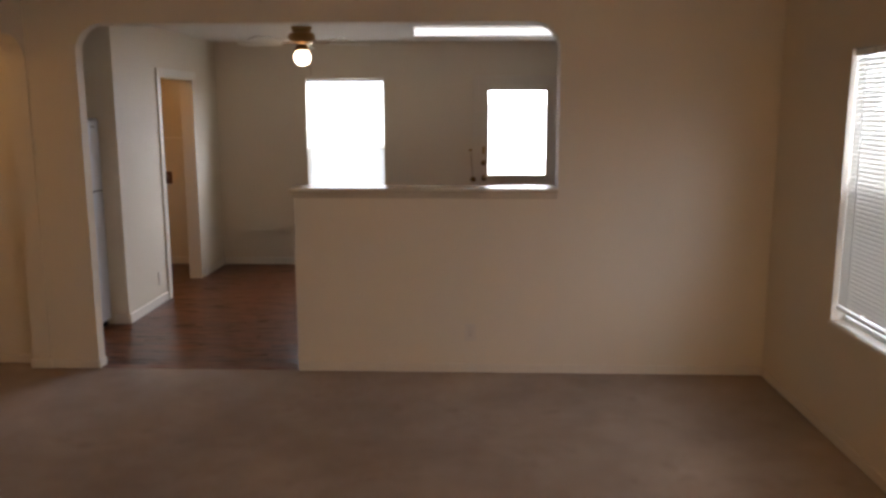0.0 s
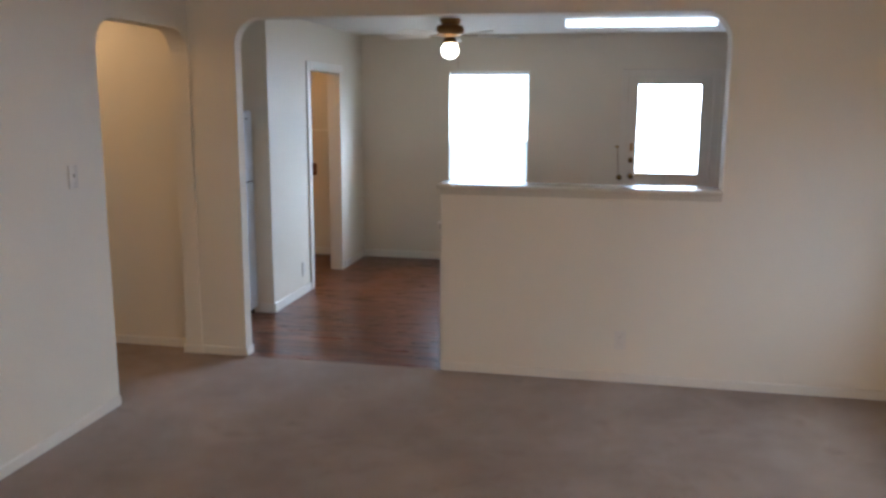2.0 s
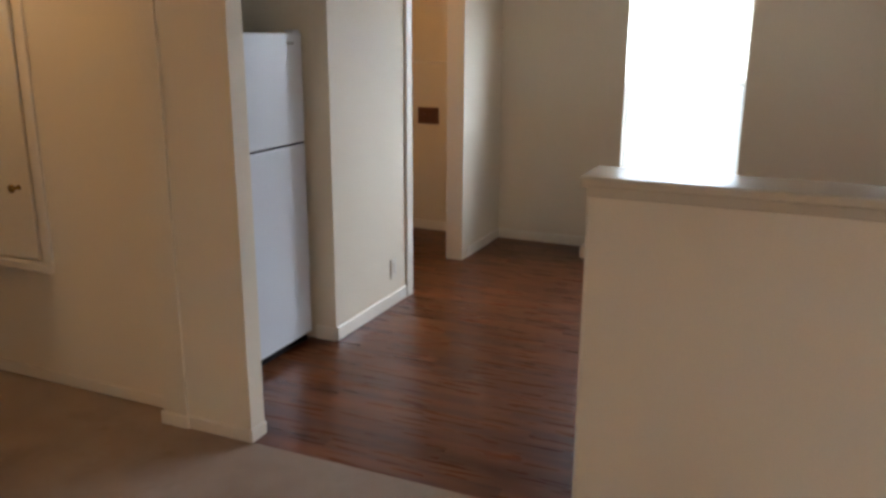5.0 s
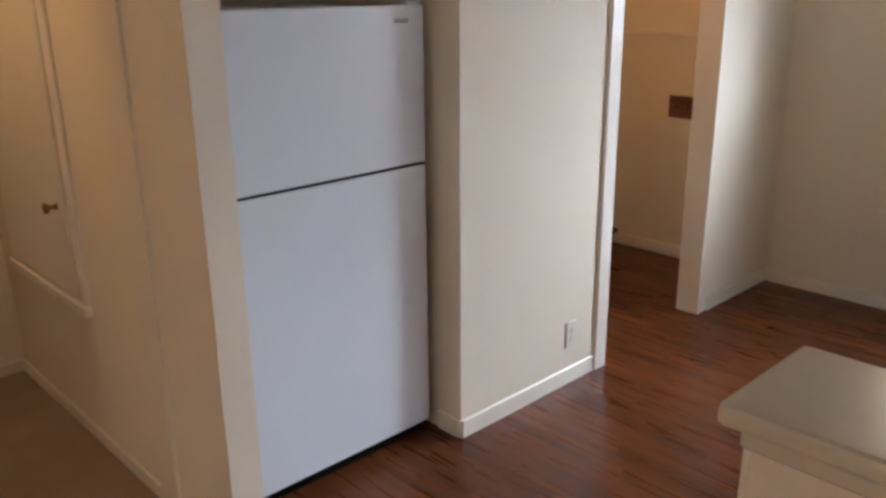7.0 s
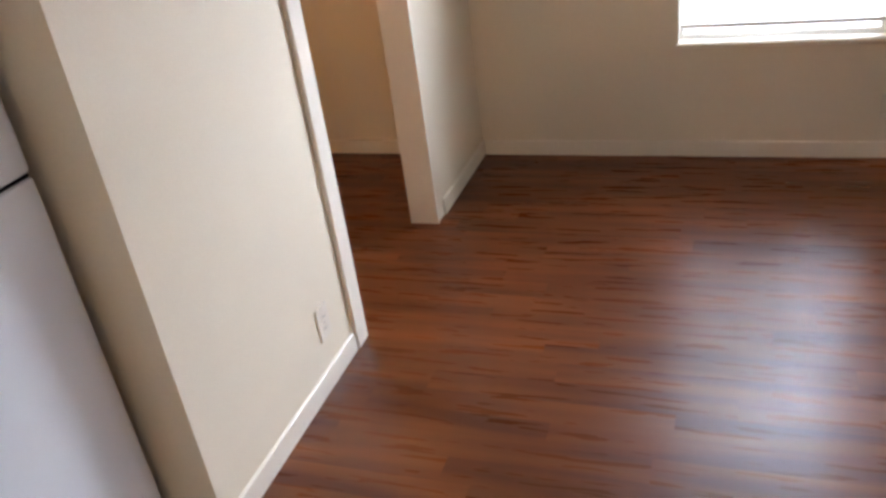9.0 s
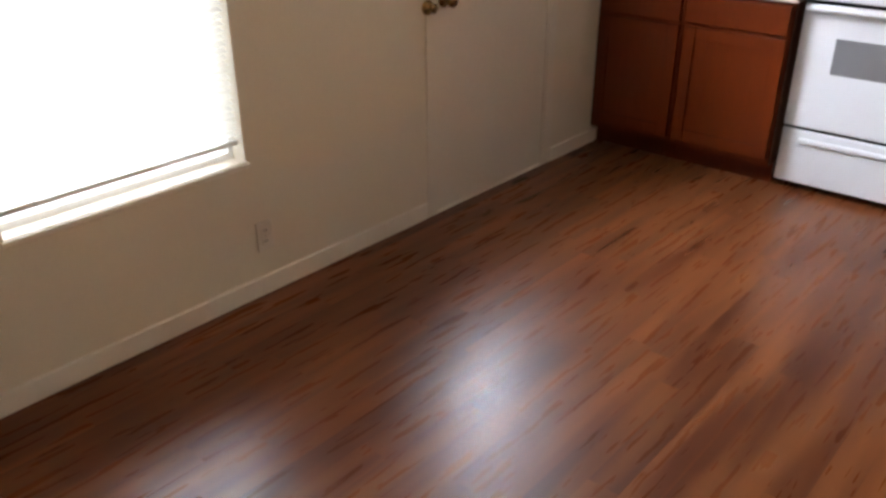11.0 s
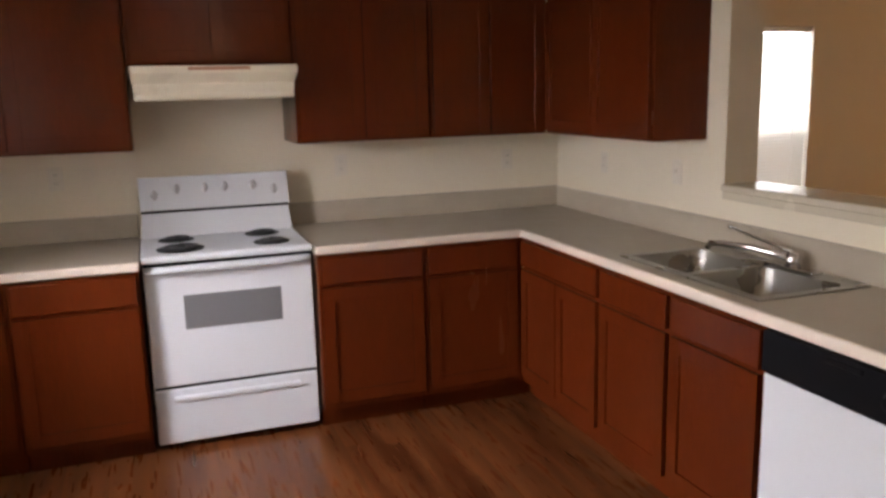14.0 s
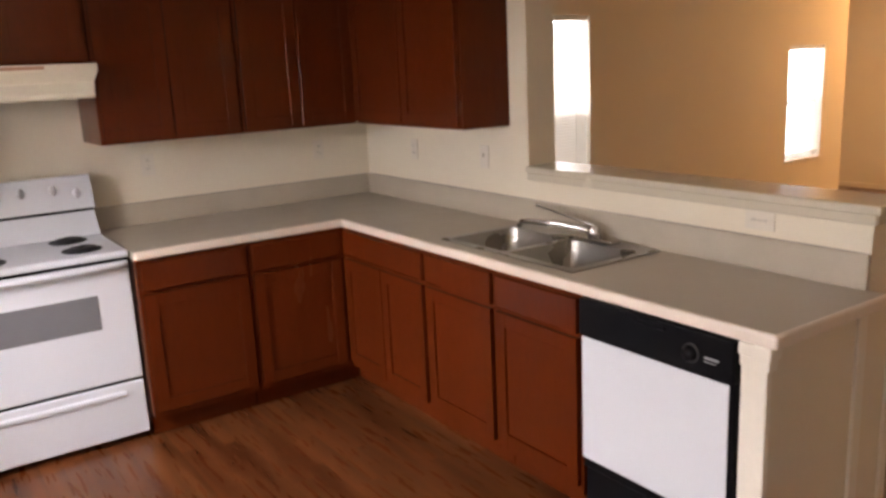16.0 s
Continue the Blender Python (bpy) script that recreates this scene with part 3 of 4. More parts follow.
def base_cabinet(side, front, u0, u1, doors, drawers, depth=0.60, top=0.874, kick=(0.0, 0.0), pad=0.014):
    B = facing(side, front)
    um = (u0 + u1) / 2
    at = (front + depth / 2, um, 0) if side == "east" else (um, front - depth / 2, 0)
    c = thing("base_cabinet", at, "red cherry-stained wooden base cabinet under the counter", "cabinet", "base cabinets")
    part("body", B([(u0 + 0.001, u1 - 0.001, -depth, -0.02, 0.105, top)]), WOOD_IN, c)
    def at_front(u, z, d):
        return (front - d, u, z) if side == "east" else (u, front + d, z)
    part("face_frame", lattice((u0, u0 + 0.03, u1 - 0.03, u1), (0.105, 0.15, 0.70, 0.735, 0.845, 0.874),
                               lambda i, j: i != 1 or j in (0, 2, 4), at_front, -0.02, 0.0), WOOD, c)
    part("toe_kick", B([(u0 + 0.001 - kick[0], u1 - 0.001 + kick[1], -depth, -0.075, 0.0, 0.104)]), WOOD, c)
    e = 0.014
    for k in range(drawers):
        a, b = u0 + (u1 - u0) * k / drawers + (pad if k == 0 else e), u0 + (u1 - u0) * (k + 1) / drawers - e
        part("drawer_front", B([(a, b, 0.0, 0.019, 0.726, 0.856)], 0.005, 2), WOOD, c)
    for k in range(doors):
        a, b = u0 + (u1 - u0) * k / doors + (pad if k == 0 else 0.003), u0 + (u1 - u0) * (k + 1) / doors - (e if k == doors - 1 else 0.003)
        panel_door(B, c, a, b, 0.14, 0.708)


def wall_cabinet(side, front, u0, u1, z0, z1, doors, depth=0.32):
    B = facing(side, front)
    um = (u0 + u1) / 2
    at = (front + depth / 2, um, z0) if side == "east" else (um, front - depth / 2, z0)
    c = thing("wall_cabinet", at, "dark cherry-stained wooden wall cabinet with panel doors", "cabinet", "wall cabinets")
    part("body", B([(u0 + 0.001, u1 - 0.001, -depth, -0.002, z0, z1)]), WOOD, c)
    for k in range(doors):
        a, b = u0 + (u1 - u0) * k / doors + (0.016 if k == 0 else 0.004), u0 + (u1 - u0) * (k + 1) / doors - (0.016 if k == doors - 1 else 0.004)
        panel_door(B, c, a, b, z0 + 0.014, z1 - 0.022)


FX, FY, FU = 2.45, 0.745, 2.765
BD = XE - FX
base_cabinet("east", FX, 3.107, YF - 0.002, 1, 1, BD)
base_cabinet("east", FX, 2.582, 3.105, 1, 1, BD)
base_cabinet("east", FX, 1.275, 1.802, 1, 1, BD)
base_cabinet("east", FX, FY + 0.001, 1.273, 1, 1, BD, kick=(0.075, 0.0), pad=0.035)
base_cabinet("south", FY, 1.682, FX, 2, 1, FY - T, kick=(0.0, 0.074))
base_cabinet("south", FY, 1.182, 1.680, 1, 1, FY - T, 0.70)
base_cabinet("south", FY, 0.690, 1.180, 1, 1, FY - T, 0.70)
UZ, UT = 1.372, 2.078
wall_cabinet("east", FU, 2.56, YF - 0.002, UZ, UT, 2, XE - FU)
wall_cabinet("east", FU, 1.81, 2.558, 1.748, UT, 2, XE - FU)
wall_cabinet("east", FU, 1.118, 1.808, UZ, UT, 2, XE - FU)
wall_cabinet("east", FU, 0.452, 1.116, UZ, UT, 2, XE - FU)
wall_cabinet("south", 0.45, 1.765, FU - 0.001, UZ, UT, 2, 0.45 - T)

# counters with coved backsplash and sink cut-out
CZ0, CZ1, CX, CY = 0.876, 0.914, 2.425, 0.766
SX0, SX1, SY0, SY1 = 0.825, 1.610, 0.235, 0.665


def counters():
    def counter(sheet, edge, splash, at, label):
        c = thing("countertop", at, label, "counter")
        part("worktop", sheet, COUNTER, c)
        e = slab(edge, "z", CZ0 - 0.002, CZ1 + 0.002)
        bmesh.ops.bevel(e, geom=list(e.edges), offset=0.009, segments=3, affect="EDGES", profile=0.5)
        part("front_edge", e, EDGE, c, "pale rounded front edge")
        p = slab(splash, "z", CZ1, 1.032)
        bmesh.ops.bevel(p, geom=list(p.edges), offset=0.004, segments=1, affect="EDGES")
        part("backsplash", p, COUNTER, c)

    def flat(x, y, d):
        return (x, y, d)
    counter(lattice((CX + 0.02, XE), (2.577, YF), lambda i, j: True, flat, CZ0, CZ1),
            [(CX, 2.577), (CX + 0.022, 2.577), (CX + 0.022, YF), (CX, YF)],
            [(XE, 2.577), (XE, YF), (CX + 0.03, YF), (CX + 0.03, YF - 0.02), (XE - 0.02, YF - 0.02), (XE - 0.02, 2.577)], (2.75, 3.05, CZ0),
            "beige laminate countertop beside the stove, with low backsplash")
    x0 = -0.072
    counter(lattice((x0 + 0.02, SX0, SX1, CX + 0.02, XE), (T, SY0, SY1, CY - 0.02, 1.807),
                    lambda i, j: i == 3 if j == 3 else not (i == 1 and j == 1), flat, CZ0, CZ1),
            [(CX, 1.807), (CX, CY), (x0, CY), (x0, T), (x0 + 0.022, T), (x0 + 0.022, CY - 0.022), (CX + 0.022, CY - 0.022), (CX + 0.022, 1.807)],
            [(0.0, T), (XE, T), (XE, 1.807), (XE - 0.02, 1.807), (XE - 0.02, T + 0.02), (0.0, T + 0.02)], (1.5, 0.45, CZ0),
            "beige laminate corner countertop with a cut-out for the sink")


counters()

# end wall beside the dishwasher
structure("wall_counter_end", slab([(-0.014, 0.735), (0.049, 0.735), (0.049, T), (0.012, T)], "z", 0.0, CZ0 - 0.004), WALL, "low cream end wall carrying the counter", "wall")
endtrim = thing("counter_end_trim", (0.02, 0.74, 0), "white painted end board with a small moulding under the counter", "trim")
part("board", boxes([(-0.034, 0.051, 0.722, 0.748, 0, 0.80)], 0.003, 1), TRIM, endtrim)
part("moulding", boxes([(-0.046, 0.051, 0.715, 0.757, 0.80, 0.835)], 0.005, 2), TRIM, endtrim)
part("cap", boxes([(-0.054, 0.051, 0.708, 0.765, 0.835, CZ0 - 0.003)], 0.005, 2), TRIM, endtrim)
corner = thing("corner_trim", (-0.02, T, 0), "white painted corner bead on the half wall end", "trim")
part("bead", boxes([(-0.012, 0.0, 0.0, 0.04, 0.0, LEDGE - 0.066)], 0.003, 1), DOORPAINT, corner)
part("bead", boxes([(-0.004, 0.010, T, T + 0.05, 0.0, CZ0 - 0.006)], 0.003, 1), TRIM, corner)


# ---------- sink and tap ----------
def sink():
    s = thing("kitchen_sink", (1.19, 0.445, CZ1), "double-bowl stainless steel drop-in sink", "sink")
    z = CZ1 + 0.004
    bx = [(SX0 + 0.012, 1.203), (1.233, SX1 - 0.012)]
    y0, y1 = SY0 + 0.075, SY1 - 0.012
    part("rim", lattice((SX0 - 0.022, bx[0][0], bx[0][1], bx[1][0], bx[1][1], SX1 + 0.022), (SY0 - 0.02, y0, y1, SY1 + 0.022),
                        lambda i, j: j != 1 or i in (0, 2, 4), lambda x, y, d: (x, y, d), z - 0.003, z + 0.003), STEEL, s)
    for a, b in bx:
        bm = bmesh.new()
        loops = []
        for inset, h, r in ((0.0, z + 0.001, 0.05), (0.004, z - 0.02, 0.05), (0.016, z - 0.14, 0.05), (0.035, z - 0.165, 0.05), (0.09, z - 0.172, 0.04)):
            ring = []
            for cx, cy, st in ((b - inset - r, y1 - inset - r, 0), (a + inset + r, y1 - inset - r, 90), (a + inset + r, y0 + inset + r, 180), (b - inset - r, y0 + inset + r, 270)):
                for k in range(5):
                    an = radians(st + 90 * k / 4)
                    ring.append(bm.verts.new((cx + r * math.cos(an), cy + r * math.sin(an), h)))
            loops.append(ring)
        n = len(loops[0])
        for p, q in zip(loops, loops[1:]):
            for k in range(n):
                bm.faces.new((p[k], p[(k + 1) % n], q[(k + 1) % n], q[k]))
        bm.faces.new(loops[-1])
        bmesh.ops.recalc_face_normals(bm, faces=bm.faces)
        bmesh.ops.reverse_faces(bm, faces=bm.faces)
        bowl = part("bowl", bm, STEEL, s, "", True)
        part("drain", turned([(0.042, 0.0), (0.042, 0.003), (0.034, 0.004), (0.030, 0.001)], ((a + b) / 2, (y0 + y1) / 2, z - 0.171)), CHROME, bowl, "", True)
    f = thing("kitchen_faucet", (1.19, 0.262, z), "chrome single-lever kitchen faucet behind the sink", "faucet")
    bx0, by0 = 1.115, 0.262
    part("deck_plate", boxes([(bx0 - 0.125, bx0 + 0.125, 0.234, 0.292, z + 0.003, z + 0.016)], 0.006, 3), CHROME, f)
    part("body", turned([(0.030, 0.0), (0.029, 0.022), (0.027, 0.042), (0.020, 0.053), (0.006, 0.057)], (bx0, by0, z + 0.014)), CHROME, f, "", True)
    part("spout", tube([(bx0, by0, z + 0.036), (bx0 + 0.06, by0 + 0.022, z + 0.052), (bx0 + 0.16, by0 + 0.058, z + 0.062), (bx0 + 0.28, by0 + 0.100, z + 0.064),
                        (bx0 + 0.33, by0 + 0.118, z + 0.058), (bx0 + 0.345, by0 + 0.122, z + 0.036)], 0.013), CHROME, f, "", True)
    part("lever", tube([(bx0, by0, z + 0.068), (bx0 + 0.06, by0 + 0.004, z + 0.076), (bx0 + 0.20, by0 + 0.012, z + 0.096), (bx0 + 0.33, by0 + 0.018, z + 0.116)], 0.0065), CHROME, f, "", True)
    part("lever_tip", turned([(0.003, -0.011), (0.009, -0.006), (0.010, 0.004), (0.003, 0.010)], (bx0 + 0.335, by0 + 0.018, z + 0.117), "x", 14), CHROME, f, "", True)


sink()


# ---------- dishwasher ----------
def dishwasher():
    d = thing("dishwasher", (0.365, 0.45, 0), "white front-loading dishwasher with a black control panel", "dishwasher")
    x0, x1, f = 0.052, 0.687, 0.752
    part("tub", boxes([(x0 + 0.004, x1 - 0.004, T + 0.01, f - 0.03, 0.02, 0.868)]), BLACK, d)
    door = part("door", boxes([(x0 + 0.006, x1 - 0.006, f - 0.03, f + 0.004, 0.235, 0.734)], 0.003, 1), BLACK, d, "black door surround")
    part("front_panel", boxes([(x0 + 0.026, x1 - 0.008, f + 0.004, f + 0.010, 0.272, 0.728)], 0.002, 1), WHITE, door, "white enamel door panel")
    c = part("control_panel", boxes([(x0 + 0.004, x1 - 0.004, f - 0.03, f + 0.020, 0.736, 0.868)], 0.006, 2), BLACK, d)
    part("dial", turned([(0.026, 0.0), (0.026, 0.006), (0.020, 0.018), (0.018, 0.022), (0.003, 0.023)], (x0 + 0.155, f + 0.020, 0.797), "y"), BLACK, c, "", True)
    part("dial_ring", turned([(0.031, 0.0), (0.031, 0.0015), (0.027, 0.0025)], (x0 + 0.155, f + 0.0195, 0.797), "y"), COIL, c)
    part("marking", boxes([(x0 + 0.055, x0 + 0.105, f + 0.0195, f + 0.021, 0.792, 0.799)]), GREY, c)
    part("marking", boxes([(x0 + 0.065, x0 + 0.105, f + 0.0195, f + 0.021, 0.782, 0.785)]), GREY, c)
    part("latch", boxes([(x0 + 0.25, x0 + 0.38, f + 0.018, f + 0.026, 0.84, 0.858)], 0.003, 1), BLACK, c)
    part("kick_plate", boxes([(x0 + 0.006, x1 - 0.006, f - 0.06, f - 0.012, 0.02, 0.232)], 0.002, 1), BLACK, d)


dishwasher()


# ---------- stove ----------
def stove():
    y0, y1, f, b = 1.812, 2.572, 2.500, 3.085
    ym = (y0 + y1) / 2
    s = thing("electric_stove", (2.78, ym, 0), "white freestanding electric coil stove with a raised control panel", "stove")
    part("body", boxes([(f + 0.035, b - 0.02, y0 + 0.004, y1 - 0.004, 0.03, 0.885)], 0.003, 1), WHITE, s)
    part("foot_shadow_base", boxes([(f + 0.09, b - 0.05, y0 + 0.03, y1 - 0.03, 0.0, 0.03)]), BLACK, s)
    top = part("cooktop", boxes([(f - 0.012, b, y0, y1, 0.888, 0.922)], 0.012, 3), WHITE, s)
    door = part("oven_door", boxes([(f, f + 0.034, y0 + 0.006, y1 - 0.006, 0.312, 0.872)], 0.008, 3), WHITE, s)
    part("oven_window", boxes([(f - 0.003, f + 0.002, 1.968, 2.405, 0.575, 0.734)], 0.002, 1), OVENGLASS, door, "grey oven glass")
    bm = tube([(f - 0.004, y0 + 0.02, 0.855), (f - 0.030, y0 + 0.06, 0.858), (f - 0.036, y0 + 0.16, 0.859), (f - 0.036, y1 - 0.16, 0.859), (f - 0.030, y1 - 0.06, 0.858), (f - 0.004, y1 - 0.02, 0.855)], 0.014)
    part("door_handle", bm, WHITE, door, "white bar handle", True)
    dr = part("storage_drawer", boxes([(f + 0.004, f + 0.034, y0 + 0.006, y1 - 0.006, 0.035, 0.298)], 0.008, 3), WHITE, s)
    part("drawer_grip", boxes([(f - 0.010, f + 0.006, y0 + 0.09, y1 - 0.09, 0.236, 0.262)], 0.007, 3), WHITE, dr, "white moulded drawer grip")
    part("door_seam", boxes([(f + 0.006, f + 0.036, y0 + 0.006, y1 - 0.006, 0.873, 0.888)]), BLACK, s)
    part("seam", boxes([(f + 0.012, f + 0.034, y0 + 0.01, y1 - 0.01, 0.298, 0.312)]), BLACK, s)
    # raised back
    def back(rows, lo, hi):
        bm = slab(rows, "y", lo, hi)
        return bm
    bm = back([(b - 0.075, 0.918), (b, 0.918), (b, 1.044), (b - 0.062, 1.044)], y0 + 0.018, y1 - 0.018)
    for v in bm.verts:                         # its foot spreads to the width of the cooktop
        if v.co.z < 0.95:
            v.co.y += -0.014 if v.co.y < ym else 0.014
    part("back_riser", bm, WHITE, s)
    part("riser_seam", boxes([(b - 0.0665, b, y0 + 0.016, y1 - 0.016, 1.044, 1.058)]), BLACK, s)
    panel = part("control_panel", back([(b - 0.070, 1.057), (b, 1.057), (b, 1.218), (b - 0.032, 1.218)], y0 + 0.012, y1 - 0.012), WHITE, s)
    for y, z in ((2.488, 1.135), (2.380, 1.160), (2.245, 1.160), (2.145, 1.160), (2.005, 1.160), (1.898, 1.135)):
        x = b - 0.070 + 0.038 * (z - 1.057) / 0.161
        k = part("control_knob", turned([(0.019, 0.002), (0.018, -0.005), (0.014, -0.010), (0.004, -0.011)], (x, y, z), "x", 18), WHITE, panel, "", True)
        part("pointer", boxes([(x - 0.020, x - 0.004, y - 0.007, y + 0.007, z - 0.024, z + 0.024)], 0.003, 1), KNOB, k)
    for (x, y, r) in ((2.640, 2.395, 0.092), (2.905, 2.405, 0.070), (2.640, 1.980, 0.070), (2.905, 1.990, 0.070)):
        burner = part("burner", turned([(r + 0.014, 0.0), (r + 0.016, 0.003), (r + 0.010, 0.0035), (r, -0.004), (0.02, -0.008)], (x, y, 0.9225), "z", 32), BLACK, top, "dark drip pan")
        pts = []
        turns = 4 if r > 0.09 else 3
        for i in range(turns * 20 + 1):
            a = 2 * math.pi * i / 20
            rr = 0.018 + (r - 0.024) * i / (turns * 20)
            pts.append((x + rr * math.cos(a), y + rr * math.sin(a), 0.9315))
        part("coil", tube(pts, 0.0055, 6), COIL, burner, "black heating coil", True)


stove()


# ---------- range hood ----------
def hood():
    y0, y1 = 1.815, 2.545
    h = thing("range_hood", (2.85, 2.16, 1.60), "cream under-cabinet range hood above the stove", "range hood")
    bm = slab([(2.622, 1.628), (2.645, 1.612), (XE, 1.612), (XE, 1.747), (2.60, 1.747), (2.60, 1.716), (2.646, 1.668)], "y", y0, y1)
    for v in bm.verts:                         # the sides draw in towards the lower lip
        f = max(0.0, 1.716 - v.co.z) / 0.10
        v.co.y += 0.022 * f if v.co.y < 2.18 else -0.012 * f
    part("shell", bm, CREAM, h)
    part("lip", boxes([(2.606, 2.650, y0 + 0.020, y1 - 0.011, 1.598, 1.627)], 0.008, 3), CREAM, h)
    part("side_skirt", boxes([(2.650, XE, y0 + 0.022, y0 + 0.034, 1.600, 1.612), (2.650, XE, y1 - 0.024, y1 - 0.012, 1.600, 1.612)]), CREAM, h)
    part("vent_strip", boxes([(2.596, 2.601, 2.03, 2.30, 1.727, 1.741)]), REDTAG, h, "reddish vent strip")
    part("filter", boxes([(2.67, XE - 0.06, y0 + 0.06, y1 - 0.06, 1.606, 1.613)]), STEEL, h)


hood()


# ---------- refrigerator ----------
def refrigerator():
    x, y0, y1 = -1.695, 0.285, 1.035
    r = thing("refrigerator", (-2.0, 0.65, 0), "white top-freezer refrigerator standing in the wall niche", "refrigerator")
    part("cabinet", boxes([(-2.40, x - 0.068, y0 + 0.004, y1 - 0.004, 0.03, 1.585)], 0.006, 2), WHITE, r)
    part("gasket", boxes([(x - 0.068, x - 0.056, y0 + 0.012, y1 - 0.012, 0.07, 1.580)]), GREY, r)
    fz = part("freezer_door", boxes([(x - 0.056, x, y0, y1, 1.066, 1.590)], 0.010, 4), WHITE, r)
    fd = part("fridge_door", boxes([(x - 0.056, x, y0, y1, 0.062, 1.058)], 0.010, 4), WHITE, r)
    part("door_gap", boxes([(x - 0.056, x - 0.007, y0 + 0.006, y1 - 0.006, 1.058, 1.066)]), BLACK, r, "dark gap between the doors")
    part("badge", boxes([(x - 0.001, x + 0.002, 0.906, 0.963, 1.534, 1.548)], 0.001, 1), GREY, fz, "small plain grey badge")
    part("hinge_cover", boxes([(x - 0.05, x - 0.004, y1 - 0.075, y1 - 0.012, 1.590, 1.602)], 0.004, 1), WHITE, r)
    part("base_grille", boxes([(x - 0.075, x - 0.030, y0 + 0.01, y1 - 0.01, 0.012, 0.058)], 0.003, 1), BLACK, r)
    for yy in (y0 + 0.06, y1 - 0.06):
        part("foot", turned([(0.02, 0.0), (0.018, 0.012), (0.012, 0.03)], (x - 0.12, yy, 0.0)), BLACK, r)
    part("foot", turned([(0.02, 0.0), (0.018, 0.012), (0.012, 0.03)], (-2.34, 0.65, 0.0)), BLACK, r)


refrigerator()


# ---------- ceiling fan, lamps ----------
def ceiling_fan():
    cx, cy = -0.33, 1.95
    f = thing("ceiling_fan", (cx, cy, HK), "brass and white flush-mount ceiling fan with a lit glass globe", "ceiling fan")
    part("canopy", turned([(0.085, 0.0), (0.088, -0.012), (0.075, -0.045), (0.070, -0.050)], (cx, cy, HK)), FANBRASS, f, "", True)
    part("motor_housing", turned([(0.070, -0.048), (0.105, -0.056), (0.115, -0.085), (0.112, -0.120), (0.085, -0.142), (0.040, -0.150)], (cx, cy, HK)), FANBRASS, f, "", True)
    part("light_fitter", turned([(0.040, -0.148), (0.048, -0.160), (0.060, -0.178), (0.062, -0.196), (0.050, -0.200)], (cx, cy, HK)), FANBRASS, f, "", True)
    part("globe", turned([(0.044, -0.196), (0.058, -0.212), (0.069, -0.240), (0.071, -0.264), (0.061, -0.292), (0.040, -0.312), (0.010, -0.320)], (cx, cy, HK)), BULB, f, "lit white glass globe", True)
    for k in range(5):
        a = radians(72 * k + 24)
        m = Matrix.Translation((cx, cy, HK - 0.135)) @ Matrix.Rotation(a, 4, "Z") @ Matrix.Rotation(radians(11), 4, "X")
        bm = bmesh.new()
        out = [(0.20, -0.050), (0.30, -0.060), (0.50, -0.066), (0.565, -0.058), (0.585, -0.030), (0.585, 0.030), (0.565, 0.058), (0.50, 0.066), (0.30, 0.060), (0.20, 0.050)]
        lo = [bm.verts.new((x, y, -0.003)) for x, y in out]
        hi = [bm.verts.new((x, y, 0.003)) for x, y in out]
        bm.faces.new(list(reversed(lo)))
        bm.faces.new(hi)
        for i in range(len(out)):
            j = (i + 1) % len(out)
            bm.faces.new((lo[i], lo[j], hi[j], hi[i]))
        bmesh.ops.transform(bm, matrix=m, verts=bm.verts)
        blade = part("blade", bm, TRIM, f, "white fan blade")
        bm = boxes([(0.085, 0.235, -0.016, 0.016, 0.002, 0.008)], 0.002, 1)
        bmesh.ops.transform(bm, matrix=m, verts=bm.verts)
        part("blade_bracket", bm, FANBRASS, blade)
    part("pull_chain", tube([(cx + 0.062, cy, HK - 0.19), (cx + 0.066, cy, HK - 0.30), (cx + 0.066, cy, HK - 0.40)], 0.0018, 6), FANBRASS, f)


ceiling_fan()


def fluorescent():
    x0, x1, y0, y1 = 0.60, 1.80, 2.00, 2.17
    f = thing("fluorescent_light", (1.2, 2.085, HK), "lit white fluorescent wraparound ceiling light", "ceiling light")
    part("housing", boxes([(x0, x1, y0 + 0.02, y1 - 0.02, HK - 0.022, HK)], 0.003, 1), PVC, f)
    out = [(y0, HK - 0.020)] + [(y0 + (y1 - y0) * (0.5 - 0.5 * math.cos(math.pi * k / 8)), HK - 0.022 - 0.045 * math.sin(math.pi * k / 8) ** 0.6) for k in range(1, 8)] + [(y1, HK - 0.020)]
    part("diffuser", slab(out, "x", x0 + 0.012, x1 - 0.012), TUBE, f, "glowing ribbed diffuser")
    for a, b in ((x0 - 0.004, x0 + 0.012), (x1 - 0.012, x1 + 0.004)):
        part("end_cap", boxes([(a, b, y0 - 0.002, y1 + 0.002, HK - 0.070, HK)], 0.004, 1), PVC, f)


fluorescent()


def dome_lamp(name, x, y, z, r, lit, label):
    d = thing(name, (x, y, z), label, "ceiling light")
    part("pan", turned([(r, 0.0), (r + 0.006, -0.010), (r - 0.006, -0.022)], (x, y, z)), BRASS, d, "", True)
    part("shade", turned([(r - 0.008, -0.018), (r - 0.012, -0.045), (r * 0.75, -0.075), (r * 0.4, -0.092), (0.008, -0.098)], (x, y, z)), lit, d, "lit frosted glass shade", True)


